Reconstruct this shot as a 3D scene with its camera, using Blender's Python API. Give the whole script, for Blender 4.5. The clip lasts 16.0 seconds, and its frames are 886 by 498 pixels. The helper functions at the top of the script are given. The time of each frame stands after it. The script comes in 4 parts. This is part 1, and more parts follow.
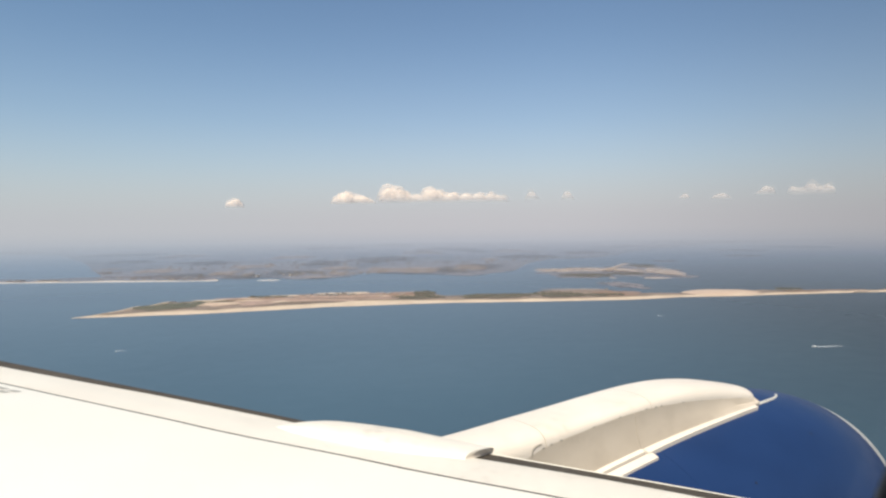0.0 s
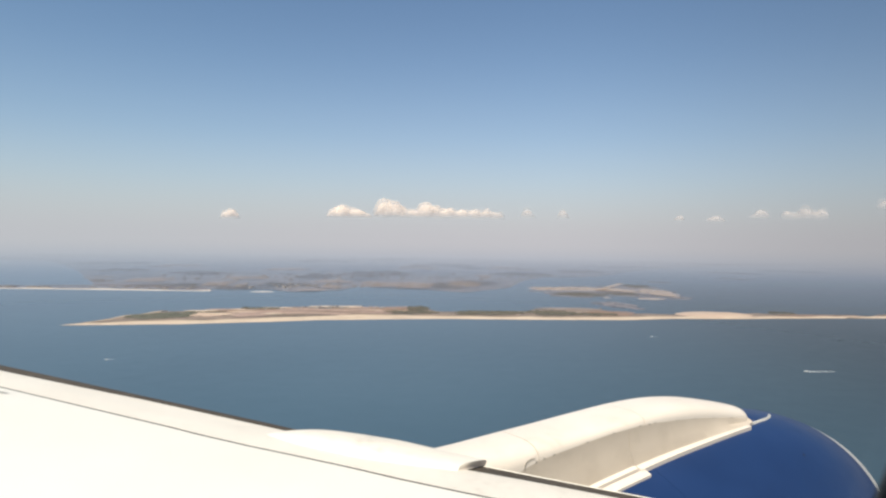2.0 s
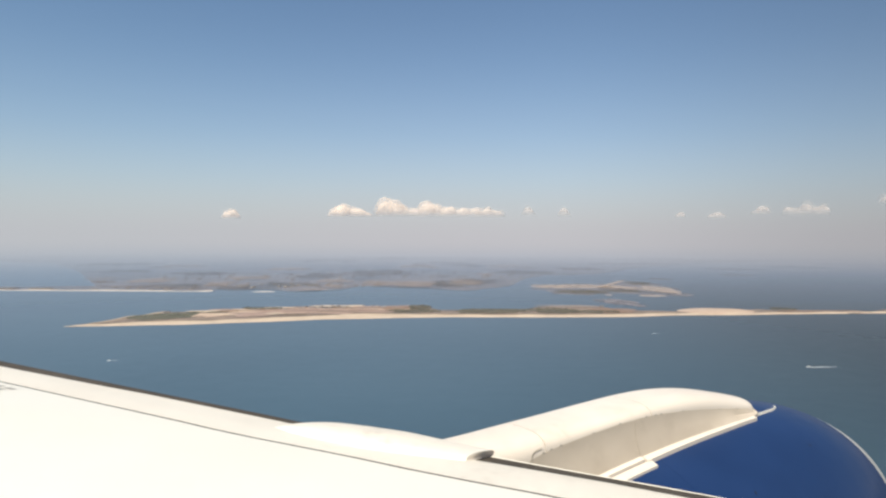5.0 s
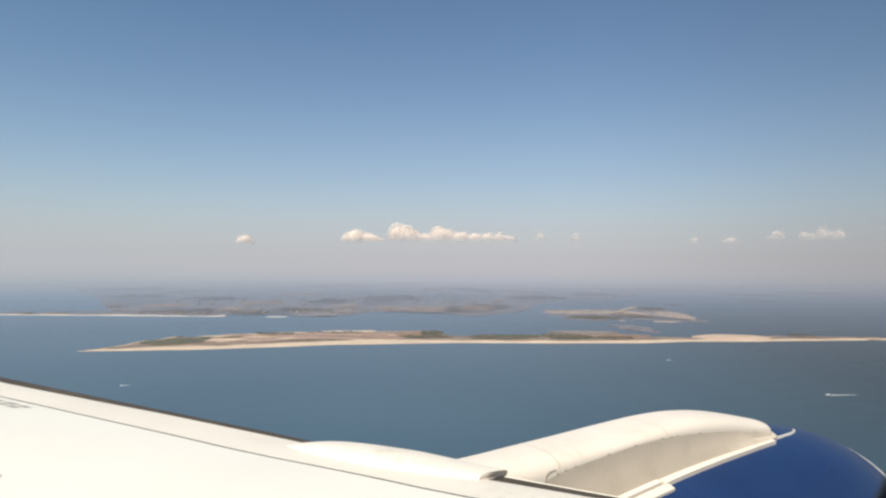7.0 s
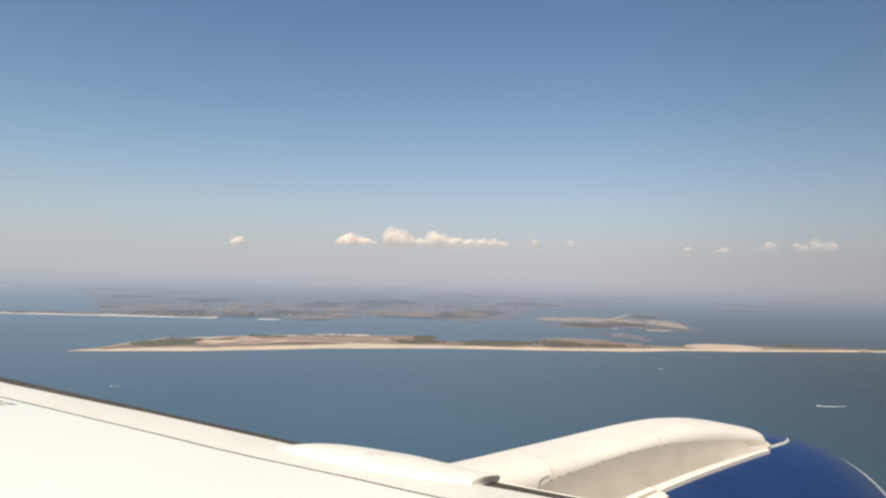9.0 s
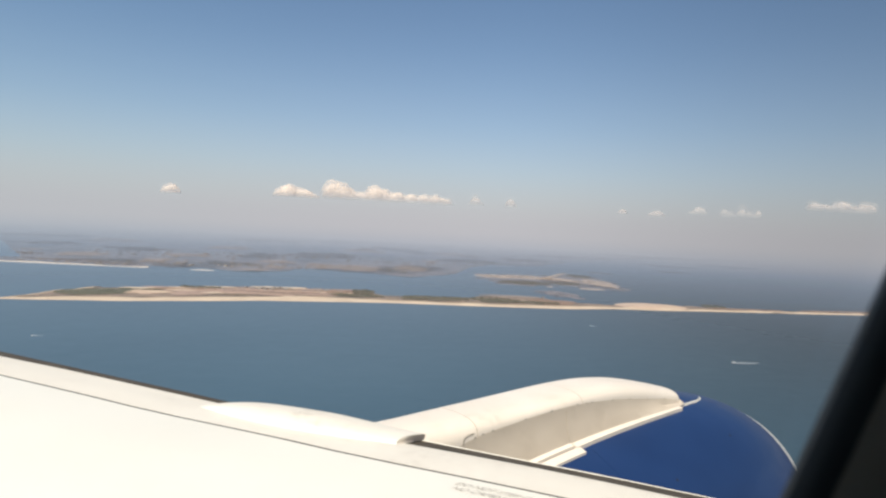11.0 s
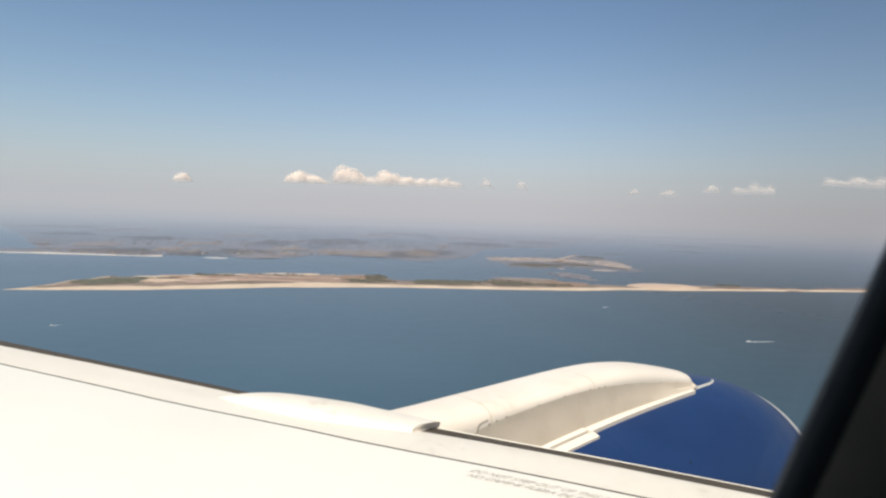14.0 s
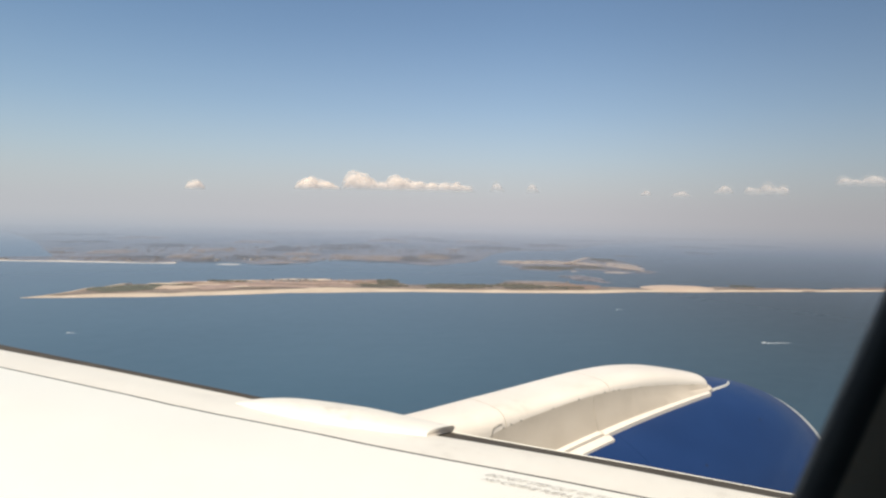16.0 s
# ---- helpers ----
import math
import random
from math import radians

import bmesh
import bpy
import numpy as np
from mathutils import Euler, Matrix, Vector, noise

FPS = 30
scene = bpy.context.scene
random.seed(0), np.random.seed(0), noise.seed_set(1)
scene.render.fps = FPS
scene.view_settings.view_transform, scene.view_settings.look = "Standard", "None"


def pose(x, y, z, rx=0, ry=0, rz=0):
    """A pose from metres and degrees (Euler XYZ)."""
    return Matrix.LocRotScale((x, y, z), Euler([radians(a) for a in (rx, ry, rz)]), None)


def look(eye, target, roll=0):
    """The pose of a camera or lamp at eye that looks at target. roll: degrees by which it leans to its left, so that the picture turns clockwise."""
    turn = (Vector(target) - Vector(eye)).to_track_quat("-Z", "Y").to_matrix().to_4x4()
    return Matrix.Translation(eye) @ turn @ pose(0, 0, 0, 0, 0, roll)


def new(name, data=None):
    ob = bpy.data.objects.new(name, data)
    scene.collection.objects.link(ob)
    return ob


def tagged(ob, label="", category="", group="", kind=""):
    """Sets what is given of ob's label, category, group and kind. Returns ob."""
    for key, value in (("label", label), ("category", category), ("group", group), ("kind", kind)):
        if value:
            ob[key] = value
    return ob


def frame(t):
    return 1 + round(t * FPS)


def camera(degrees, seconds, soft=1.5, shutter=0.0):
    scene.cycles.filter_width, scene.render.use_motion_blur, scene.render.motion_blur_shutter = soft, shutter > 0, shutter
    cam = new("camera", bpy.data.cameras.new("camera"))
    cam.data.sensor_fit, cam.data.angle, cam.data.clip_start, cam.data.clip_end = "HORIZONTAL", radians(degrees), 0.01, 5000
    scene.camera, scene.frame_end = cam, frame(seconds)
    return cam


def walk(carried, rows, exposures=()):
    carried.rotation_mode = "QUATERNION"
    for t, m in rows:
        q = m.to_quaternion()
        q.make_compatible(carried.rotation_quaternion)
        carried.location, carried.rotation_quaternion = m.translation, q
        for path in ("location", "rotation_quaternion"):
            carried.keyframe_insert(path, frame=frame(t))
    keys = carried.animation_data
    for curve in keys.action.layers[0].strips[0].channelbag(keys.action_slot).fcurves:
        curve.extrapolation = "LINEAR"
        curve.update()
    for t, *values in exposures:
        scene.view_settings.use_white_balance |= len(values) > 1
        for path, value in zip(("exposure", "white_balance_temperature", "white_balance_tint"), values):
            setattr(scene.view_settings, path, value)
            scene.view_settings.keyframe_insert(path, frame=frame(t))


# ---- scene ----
# The airliner's window seat: x right, y ahead, z up from the seat; the sea lies 140 m below.
cam = camera(70.0, 16.0, soft=2.4)
# a small open lens focused on the wing: the window surround close by goes soft
cam.data.dof.use_dof, cam.data.dof.focus_distance, cam.data.dof.aperture_fstop = True, 4.5, 7.0
PATH = [
    (0.0, pose(0.0177, -0.0146, 0.0926, 87.84, 0.65, -0.73)),
    (0.5, pose(0.0139, -0.0137, 0.0840, 87.93, 0.44, -0.91)),
    (1.0, pose(0.0063, -0.0218, 0.0715, 87.01, 1.03, 0.18)),
    (1.5, pose(0.0111, -0.0147, 0.0738, 89.13, -1.54, -0.99)),
    (2.0, pose(0.0017, -0.0173, 0.0575, 89.27, -0.80, -1.16)),
    (2.5, pose(0.0072, -0.0151, 0.0632, 89.31, -0.26, -1.03)),
    (3.0, pose(0.0123, -0.0151, 0.0726, 88.87, 0.30, -0.68)),
    (3.5, pose(0.0040, -0.0238, 0.0658, 88.97, 0.55, -0.42)),
    (4.0, pose(-0.0042, -0.0167, 0.0383, 89.14, -0.49, -0.91)),
    (4.2, pose(-0.0251, -0.0220, 0.0348, 88.63, -0.38, -1.19)),
    (6.5, pose(-0.0249, -0.0188, -0.0315, 91.12, -0.27, -0.24)),
    (7.0, pose(-0.0294, -0.0255, -0.0339, 91.42, -0.35, 0.03)),
    (7.5, pose(-0.0295, -0.0189, -0.0353, 91.19, -0.54, -0.07)),
    (8.0, pose(-0.0341, -0.0088, -0.0387, 91.43, -1.08, -0.37)),
    (8.5, pose(-0.0342, 0.0046, -0.0449, 91.52, -1.39, -0.63)),
    (9.0, pose(-0.0372, 0.0161, -0.0562, 91.90, -1.32, -0.51)),
    (9.5, pose(-0.0339, 0.0250, -0.0623, 91.61, -2.63, -0.92)),
    (9.8, pose(-0.0190, 0.0279, -0.0507, 89.86, -2.33, -2.17)),
    (10.0, pose(0.0012, 0.0278, -0.0502, 90.23, -3.52, -4.70)),
    (10.2, pose(0.0073, 0.0299, -0.0343, 89.46, -3.68, -5.60)),
    (12.5, pose(0.0208, 0.0222, -0.0024, 87.22, -2.02, -5.45)),
    (13.0, pose(0.0167, 0.0144, 0.0068, 86.75, -1.59, -5.33)),
    (13.5, pose(0.0176, 0.0144, 0.0140, 87.02, -0.73, -4.67)),
    (14.0, pose(0.0094, -0.0025, 0.0258, 86.57, -1.91, -4.90)),
    (14.5, pose(0.0060, -0.0059, 0.0320, 86.52, -0.92, -4.53)),
    (15.0, pose(0.0046, -0.0068, 0.0322, 86.78, -0.18, -3.16)),
    (15.5, pose(0.0061, -0.0067, 0.0317, 87.36, -1.23, -4.28)),
    (16.0, pose(0.0021, -0.0108, 0.0277, 86.90, -1.20, -3.91)),
]
# the exposure settles a little after the start
walk(cam, PATH, ((0.0, 0.20), (4.2, 0.22), (6.3, 0.13), (10.2, 0.13), (12.3, 0.14), (16.0, 0.14)))

# ---- world, sun ----
SEA = -140.0
SUN_EL, SUN_AZ = 56.0, 202.0     # degrees; azimuth clockwise from +y
world = bpy.data.worlds.new("sky")
scene.world = world
world.use_nodes = True
wn, wl = world.node_tree.nodes, world.node_tree.links
wn.clear()
w_out = wn.new("ShaderNodeOutputWorld")
w_bg = wn.new("ShaderNodeBackground")
w_sky = wn.new("ShaderNodeTexSky")
w_sky.sky_type = "NISHITA"
w_sky.sun_disc = False
w_sky.sun_elevation, w_sky.sun_rotation = radians(SUN_EL), radians(SUN_AZ)
w_sky.altitude, w_sky.air_density, w_sky.dust_density, w_sky.ozone_density = 800, 1.0, 1.0, 1.0
w_co = wn.new("ShaderNodeTexCoord")
w_sep = wn.new("ShaderNodeSeparateXYZ")
w_max = wn.new("ShaderNodeMath")
w_max.operation, w_max.inputs[1].default_value = "MAXIMUM", 0.004
w_com = wn.new("ShaderNodeCombineXYZ")
wl.new(w_co.outputs["Generated"], w_sep.inputs[0])
wl.new(w_sep.outputs["Z"], w_max.inputs[0])
wl.new(w_sep.outputs["X"], w_com.inputs["X"])
wl.new(w_sep.outputs["Y"], w_com.inputs["Y"])
wl.new(w_max.outputs[0], w_com.inputs["Z"])
wl.new(w_com.outputs[0], w_sky.inputs["Vector"])
# summer haze that thins out with the height over the horizon
w_ramp = wn.new("ShaderNodeValToRGB")
w_ramp.color_ramp.interpolation = "B_SPLINE"
els = w_ramp.color_ramp.elements
els[0].position, els[0].color = 0.0, (0.94, 0.94, 0.94, 1)
els[1].position, els[1].color = 0.42, (0.0, 0.0, 0.0, 1)
for p_, v_ in ((0.035, 0.88), (0.09, 0.5), (0.16, 0.22), (0.27, 0.06)):
    e_ = els.new(p_)
    e_.color = (v_, v_, v_, 1)
wl.new(w_sep.outputs["Z"], w_ramp.inputs[0])
w_mix = wn.new("ShaderNodeMix")
w_mix.data_type = "RGBA"
wl.new(w_ramp.outputs[0], w_mix.inputs["Factor"])
w_tint = wn.new("ShaderNodeVectorMath")
w_tint.operation = "MULTIPLY"
w_tint.inputs[1].default_value = (0.872, 0.98, 0.99)
wl.new(w_sky.outputs[0], w_tint.inputs[0])
wl.new(w_tint.outputs[0], w_mix.inputs[6])
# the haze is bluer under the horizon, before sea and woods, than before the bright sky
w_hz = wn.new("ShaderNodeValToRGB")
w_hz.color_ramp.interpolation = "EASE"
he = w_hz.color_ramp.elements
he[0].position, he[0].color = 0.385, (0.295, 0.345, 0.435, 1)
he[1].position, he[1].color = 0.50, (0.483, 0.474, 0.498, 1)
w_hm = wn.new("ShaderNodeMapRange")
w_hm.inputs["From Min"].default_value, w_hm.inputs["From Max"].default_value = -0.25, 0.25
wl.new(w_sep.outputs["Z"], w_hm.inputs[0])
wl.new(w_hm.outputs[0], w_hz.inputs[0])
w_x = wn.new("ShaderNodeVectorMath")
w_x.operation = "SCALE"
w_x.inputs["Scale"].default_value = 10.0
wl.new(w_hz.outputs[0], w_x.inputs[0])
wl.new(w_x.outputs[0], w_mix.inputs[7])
w_az = wn.new("ShaderNodeMapRange")
w_az.interpolation_type = "SMOOTHSTEP"
w_az.inputs["From Min"].default_value, w_az.inputs["From Max"].default_value = 0.15, 0.75
w_az.inputs["To Min"].default_value, w_az.inputs["To Max"].default_value = 1.0, 0.72
wl.new(w_sep.outputs["X"], w_az.inputs[0])
w_dim = wn.new("ShaderNodeVectorMath")
w_dim.operation = "SCALE"
wl.new(w_mix.outputs[2], w_dim.inputs[0])
wl.new(w_az.outputs[0], w_dim.inputs["Scale"])
w_lx = wn.new("ShaderNodeMapRange")
w_lx.interpolation_type = "SMOOTHSTEP"
w_lx.inputs["From Min"].default_value, w_lx.inputs["From Max"].default_value = -0.55, 0.05
w_lx.inputs["To Min"].default_value, w_lx.inputs["To Max"].default_value = 0.96, 1.0
wl.new(w_sep.outputs["X"], w_lx.inputs[0])
w_lc = wn.new("ShaderNodeCombineXYZ")
w_lc.inputs["Y"].default_value, w_lc.inputs["Z"].default_value = 1.0, 1.02
wl.new(w_lx.outputs[0], w_lc.inputs["X"])
w_lm = wn.new("ShaderNodeVectorMath")
w_lm.operation = "MULTIPLY"
wl.new(w_dim.outputs[0], w_lm.inputs[0])
wl.new(w_lc.outputs[0], w_lm.inputs[1])
wl.new(w_lm.outputs[0], w_bg.inputs["Color"])
w_bg.inputs["Strength"].default_value = 0.1
wl.new(w_bg.outputs[0], w_out.inputs["Surface"])

sun = new("sun", bpy.data.lights.new("sun", "SUN"))
sun.data.energy, sun.data.angle, sun.data.color = 5.0, radians(0.5), (1.0, 0.91, 0.76)
e, a = radians(SUN_EL), radians(SUN_AZ)
sun.matrix_world = look((math.sin(a) * math.cos(e) * 50, math.cos(a) * math.cos(e) * 50, math.sin(e) * 50), (0, 0, 0))

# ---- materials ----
HAZE = 2150.0   # metres at which a material has faded by two thirds into painted haze


def mat(name, tones, rough=0.5, metal=0.0, scales=(2.0, 30.0), mixes=(1.0, 0.3), bump=0.0, spec=0.5, coat=0.0,
        haze=False, stretch=(1, 1, 1), soft=0.25, island=False, gloss=0.25):
    """A material that wanders between its tones by a broad and a fine noise, in metres."""
    m = bpy.data.materials.new(name)
    m.use_nodes = True
    n, l = m.node_tree.nodes, m.node_tree.links
    b = n["Principled BSDF"]
    out = n["Material Output"]
    geo = n.new("ShaderNodeNewGeometry")
    mp = n.new("ShaderNodeMapping")
    mp.inputs["Scale"].default_value = stretch
    l.new(geo.outputs["Position"], mp.inputs["Vector"])
    n1 = n.new("ShaderNodeTexNoise")
    n1.inputs["Scale"].default_value, n1.inputs["Detail"].default_value = scales[0], 5
    n2 = n.new("ShaderNodeTexNoise")
    n2.inputs["Scale"].default_value, n2.inputs["Detail"].default_value = scales[1], 3
    l.new(mp.outputs[0], n1.inputs["Vector"])
    l.new(mp.outputs[0], n2.inputs["Vector"])
    mx = n.new("ShaderNodeMix")
    mx.inputs[0].default_value = mixes[1]
    l.new(n1.outputs[0], mx.inputs[2])
    l.new(n2.outputs[0], mx.inputs[3])
    val = mx.outputs[0]
    if island:
        ad = n.new("ShaderNodeMath")
        ad.operation = "MULTIPLY_ADD"
        ad.inputs[1].default_value = 0.6
        l.new(geo.outputs["Random Per Island"], ad.inputs[0])
        sc = n.new("ShaderNodeMath")
        sc.operation, sc.inputs[1].default_value = "MULTIPLY", 0.45
        l.new(val, sc.inputs[0])
        l.new(sc.outputs[0], ad.inputs[2])
        val = ad.outputs[0]
    rp = n.new("ShaderNodeValToRGB")
    k = len(tones)
    el = rp.color_ramp.elements
    while len(el) < k:
        el.new(0.5)
    for i, t in enumerate(tones):
        el[i].position = 0.5 + soft * (2 * i / (k - 1) - 1) if k > 1 else 0.5
        el[i].color = (*t, 1)
    l.new(val, rp.inputs[0])
    l.new(rp.outputs[0], b.inputs["Base Color"])
    b.inputs["Roughness"].default_value, b.inputs["Metallic"].default_value = rough, metal
    b.inputs["Specular IOR Level"].default_value, b.inputs["Coat Weight"].default_value = spec, coat
    b.inputs["Coat Roughness"].default_value = 0.08
    if rough > 0:
        rr = n.new("ShaderNodeMapRange")
        rr.inputs["To Min"].default_value, rr.inputs["To Max"].default_value = rough * (1 - gloss), min(1, rough * (1 + gloss))
        l.new(n2.outputs[0], rr.inputs[0])
        l.new(rr.outputs[0], b.inputs["Roughness"])
    if bump:
        bp = n.new("ShaderNodeBump")
        bp.inputs["Strength"].default_value = 1.0
        bp.inputs["Distance"].default_value = bump
        l.new(n2.outputs[0], bp.inputs["Height"])
        l.new(bp.outputs[0], b.inputs["Normal"])
    # haze painted into the material: it turns transparent to the sky with distance
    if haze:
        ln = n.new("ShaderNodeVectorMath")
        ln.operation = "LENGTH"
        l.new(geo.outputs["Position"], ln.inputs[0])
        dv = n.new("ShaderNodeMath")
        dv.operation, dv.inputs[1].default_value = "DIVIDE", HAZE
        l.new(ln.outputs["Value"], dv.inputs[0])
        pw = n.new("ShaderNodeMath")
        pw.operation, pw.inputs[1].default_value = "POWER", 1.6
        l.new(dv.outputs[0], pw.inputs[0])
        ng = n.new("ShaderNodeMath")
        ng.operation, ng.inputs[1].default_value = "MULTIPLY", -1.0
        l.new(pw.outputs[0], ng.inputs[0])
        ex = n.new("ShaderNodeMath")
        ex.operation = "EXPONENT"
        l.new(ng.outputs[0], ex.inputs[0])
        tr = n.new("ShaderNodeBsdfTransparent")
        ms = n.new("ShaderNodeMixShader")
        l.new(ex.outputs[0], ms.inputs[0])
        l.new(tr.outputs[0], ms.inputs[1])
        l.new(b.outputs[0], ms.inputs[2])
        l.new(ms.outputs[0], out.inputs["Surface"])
    return m


M_WHITE = mat("white_aircraft_paint", [(0.79, 0.755, 0.66), (0.82, 0.785, 0.695), (0.84, 0.81, 0.725)], 0.35, scales=(1.3, 14), mixes=(1, 0.35), coat=0.2)
M_WHITE_WORN = mat("worn_white_paint", [(0.53, 0.475, 0.40), (0.73, 0.68, 0.595), (0.77, 0.725, 0.64), (0.79, 0.75, 0.665)], 0.45, scales=(1.6, 17), mixes=(1, 0.4), soft=0.22)
M_CAP = mat("weathered_cream_paint", [(0.57, 0.495, 0.405), (0.735, 0.662, 0.573), (0.77, 0.70, 0.617), (0.795, 0.725, 0.642)], 0.4, scales=(1.9, 12), mixes=(1, 0.4))
# darker than the cap: the inboard side's shade is mixed into this colour
M_PANEL = mat("beige_pylon_paint_shaded", [(0.485, 0.418, 0.34), (0.565, 0.492, 0.405), (0.605, 0.532, 0.445)], 0.5, scales=(4, 40), mixes=(1, 0.3))
M_BLUE = mat("deep_blue_gloss_paint", [(0.012, 0.031, 0.098), (0.014, 0.037, 0.115), (0.017, 0.043, 0.132)], 0.42, scales=(1.4, 5), coat=0.12, spec=0.14)
M_DARKLE = mat("dark_grey_leading_edge", [(0.05, 0.043, 0.035), (0.072, 0.062, 0.051), (0.096, 0.083, 0.069)], 0.8, scales=(4, 30), spec=0.15)
M_GAP = mat("dark_joint_sealant", [(0.05, 0.045, 0.04), (0.09, 0.08, 0.07)], 0.7, scales=(5, 40))
M_SEAL = mat("brown_joint_seal", [(0.22, 0.18, 0.13), (0.32, 0.27, 0.20)], 0.8, scales=(8, 50))
M_LIP = mat("dull_aluminium", [(0.55, 0.535, 0.51), (0.66, 0.645, 0.62)], 0.45, metal=0.35, scales=(4, 60))
M_BOLT = mat("steel_fastener", [(0.16, 0.14, 0.11), (0.24, 0.22, 0.19)], 0.5, metal=0.5, scales=(20, 90))
M_INK = mat("grey_stencil_ink", [(0.42, 0.385, 0.34), (0.57, 0.53, 0.475)], 0.7, scales=(12, 80))
M_INK_FADED = mat("faded_grey_ink", [(0.30, 0.29, 0.27), (0.42, 0.405, 0.38)], 0.7, scales=(12, 60))
M_GASKET = mat("black_window_rubber", [(0.010, 0.010, 0.010), (0.015, 0.015, 0.014)], 0.6, scales=(20, 120))
M_REVEAL = mat("dull_grey_cabin_plastic", [(0.125, 0.098, 0.068), (0.155, 0.124, 0.088)], 0.6, scales=(9, 200), bump=0.0004)
M_CABIN = mat("cabin_lining", [(0.20, 0.20, 0.195), (0.26, 0.26, 0.25)], 0.7, scales=(5, 120))
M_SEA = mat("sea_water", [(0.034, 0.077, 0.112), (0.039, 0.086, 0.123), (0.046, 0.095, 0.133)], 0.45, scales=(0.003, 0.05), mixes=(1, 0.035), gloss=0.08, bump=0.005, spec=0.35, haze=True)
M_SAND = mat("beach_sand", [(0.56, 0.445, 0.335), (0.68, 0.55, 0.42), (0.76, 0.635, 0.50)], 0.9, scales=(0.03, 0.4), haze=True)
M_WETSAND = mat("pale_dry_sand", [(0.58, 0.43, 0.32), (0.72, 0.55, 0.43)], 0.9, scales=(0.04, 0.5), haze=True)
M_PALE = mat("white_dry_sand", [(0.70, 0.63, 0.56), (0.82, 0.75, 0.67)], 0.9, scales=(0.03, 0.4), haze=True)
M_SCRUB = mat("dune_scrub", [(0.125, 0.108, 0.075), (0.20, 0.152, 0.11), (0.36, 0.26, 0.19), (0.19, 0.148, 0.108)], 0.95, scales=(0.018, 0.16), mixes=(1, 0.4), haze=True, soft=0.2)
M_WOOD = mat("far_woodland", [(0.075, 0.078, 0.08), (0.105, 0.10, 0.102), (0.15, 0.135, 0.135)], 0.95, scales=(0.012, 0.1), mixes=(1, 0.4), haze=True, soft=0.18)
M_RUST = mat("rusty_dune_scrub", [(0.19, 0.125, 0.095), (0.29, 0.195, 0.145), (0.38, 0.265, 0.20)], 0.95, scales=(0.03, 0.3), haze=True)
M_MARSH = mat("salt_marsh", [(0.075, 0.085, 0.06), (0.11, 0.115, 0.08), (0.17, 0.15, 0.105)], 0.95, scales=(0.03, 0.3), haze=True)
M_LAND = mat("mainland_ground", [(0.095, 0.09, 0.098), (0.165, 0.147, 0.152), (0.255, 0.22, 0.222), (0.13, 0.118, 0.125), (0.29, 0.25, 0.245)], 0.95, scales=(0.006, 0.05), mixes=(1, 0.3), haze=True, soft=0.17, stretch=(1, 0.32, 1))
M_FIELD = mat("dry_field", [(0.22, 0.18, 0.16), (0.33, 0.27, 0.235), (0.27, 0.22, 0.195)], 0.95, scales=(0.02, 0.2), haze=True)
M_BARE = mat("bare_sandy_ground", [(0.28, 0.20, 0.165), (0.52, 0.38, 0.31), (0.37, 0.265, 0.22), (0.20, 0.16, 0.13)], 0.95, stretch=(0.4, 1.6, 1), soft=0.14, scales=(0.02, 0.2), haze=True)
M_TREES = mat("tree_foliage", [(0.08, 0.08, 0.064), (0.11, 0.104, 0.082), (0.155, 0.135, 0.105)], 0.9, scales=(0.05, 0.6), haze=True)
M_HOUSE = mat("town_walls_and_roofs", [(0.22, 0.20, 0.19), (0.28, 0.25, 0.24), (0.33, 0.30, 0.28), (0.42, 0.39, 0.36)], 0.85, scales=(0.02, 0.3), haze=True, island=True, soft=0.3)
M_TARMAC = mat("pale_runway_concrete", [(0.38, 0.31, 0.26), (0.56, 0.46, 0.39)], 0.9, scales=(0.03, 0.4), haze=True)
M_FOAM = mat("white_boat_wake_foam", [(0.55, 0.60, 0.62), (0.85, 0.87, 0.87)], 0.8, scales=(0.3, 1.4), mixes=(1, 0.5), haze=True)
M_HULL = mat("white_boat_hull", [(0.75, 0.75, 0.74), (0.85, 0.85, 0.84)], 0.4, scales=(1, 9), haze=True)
M_CLOUD = mat("cloud_vapour", [(0.96, 0.84, 0.735), (0.98, 0.87, 0.775)], 1.0, scales=(0.01, 0.06), spec=0.0)
M_VEIL = mat("thin_cloud_vapour", [(0.96, 0.84, 0.735), (0.98, 0.87, 0.775)], 1.0, scales=(0.01, 0.06), spec=0.0)


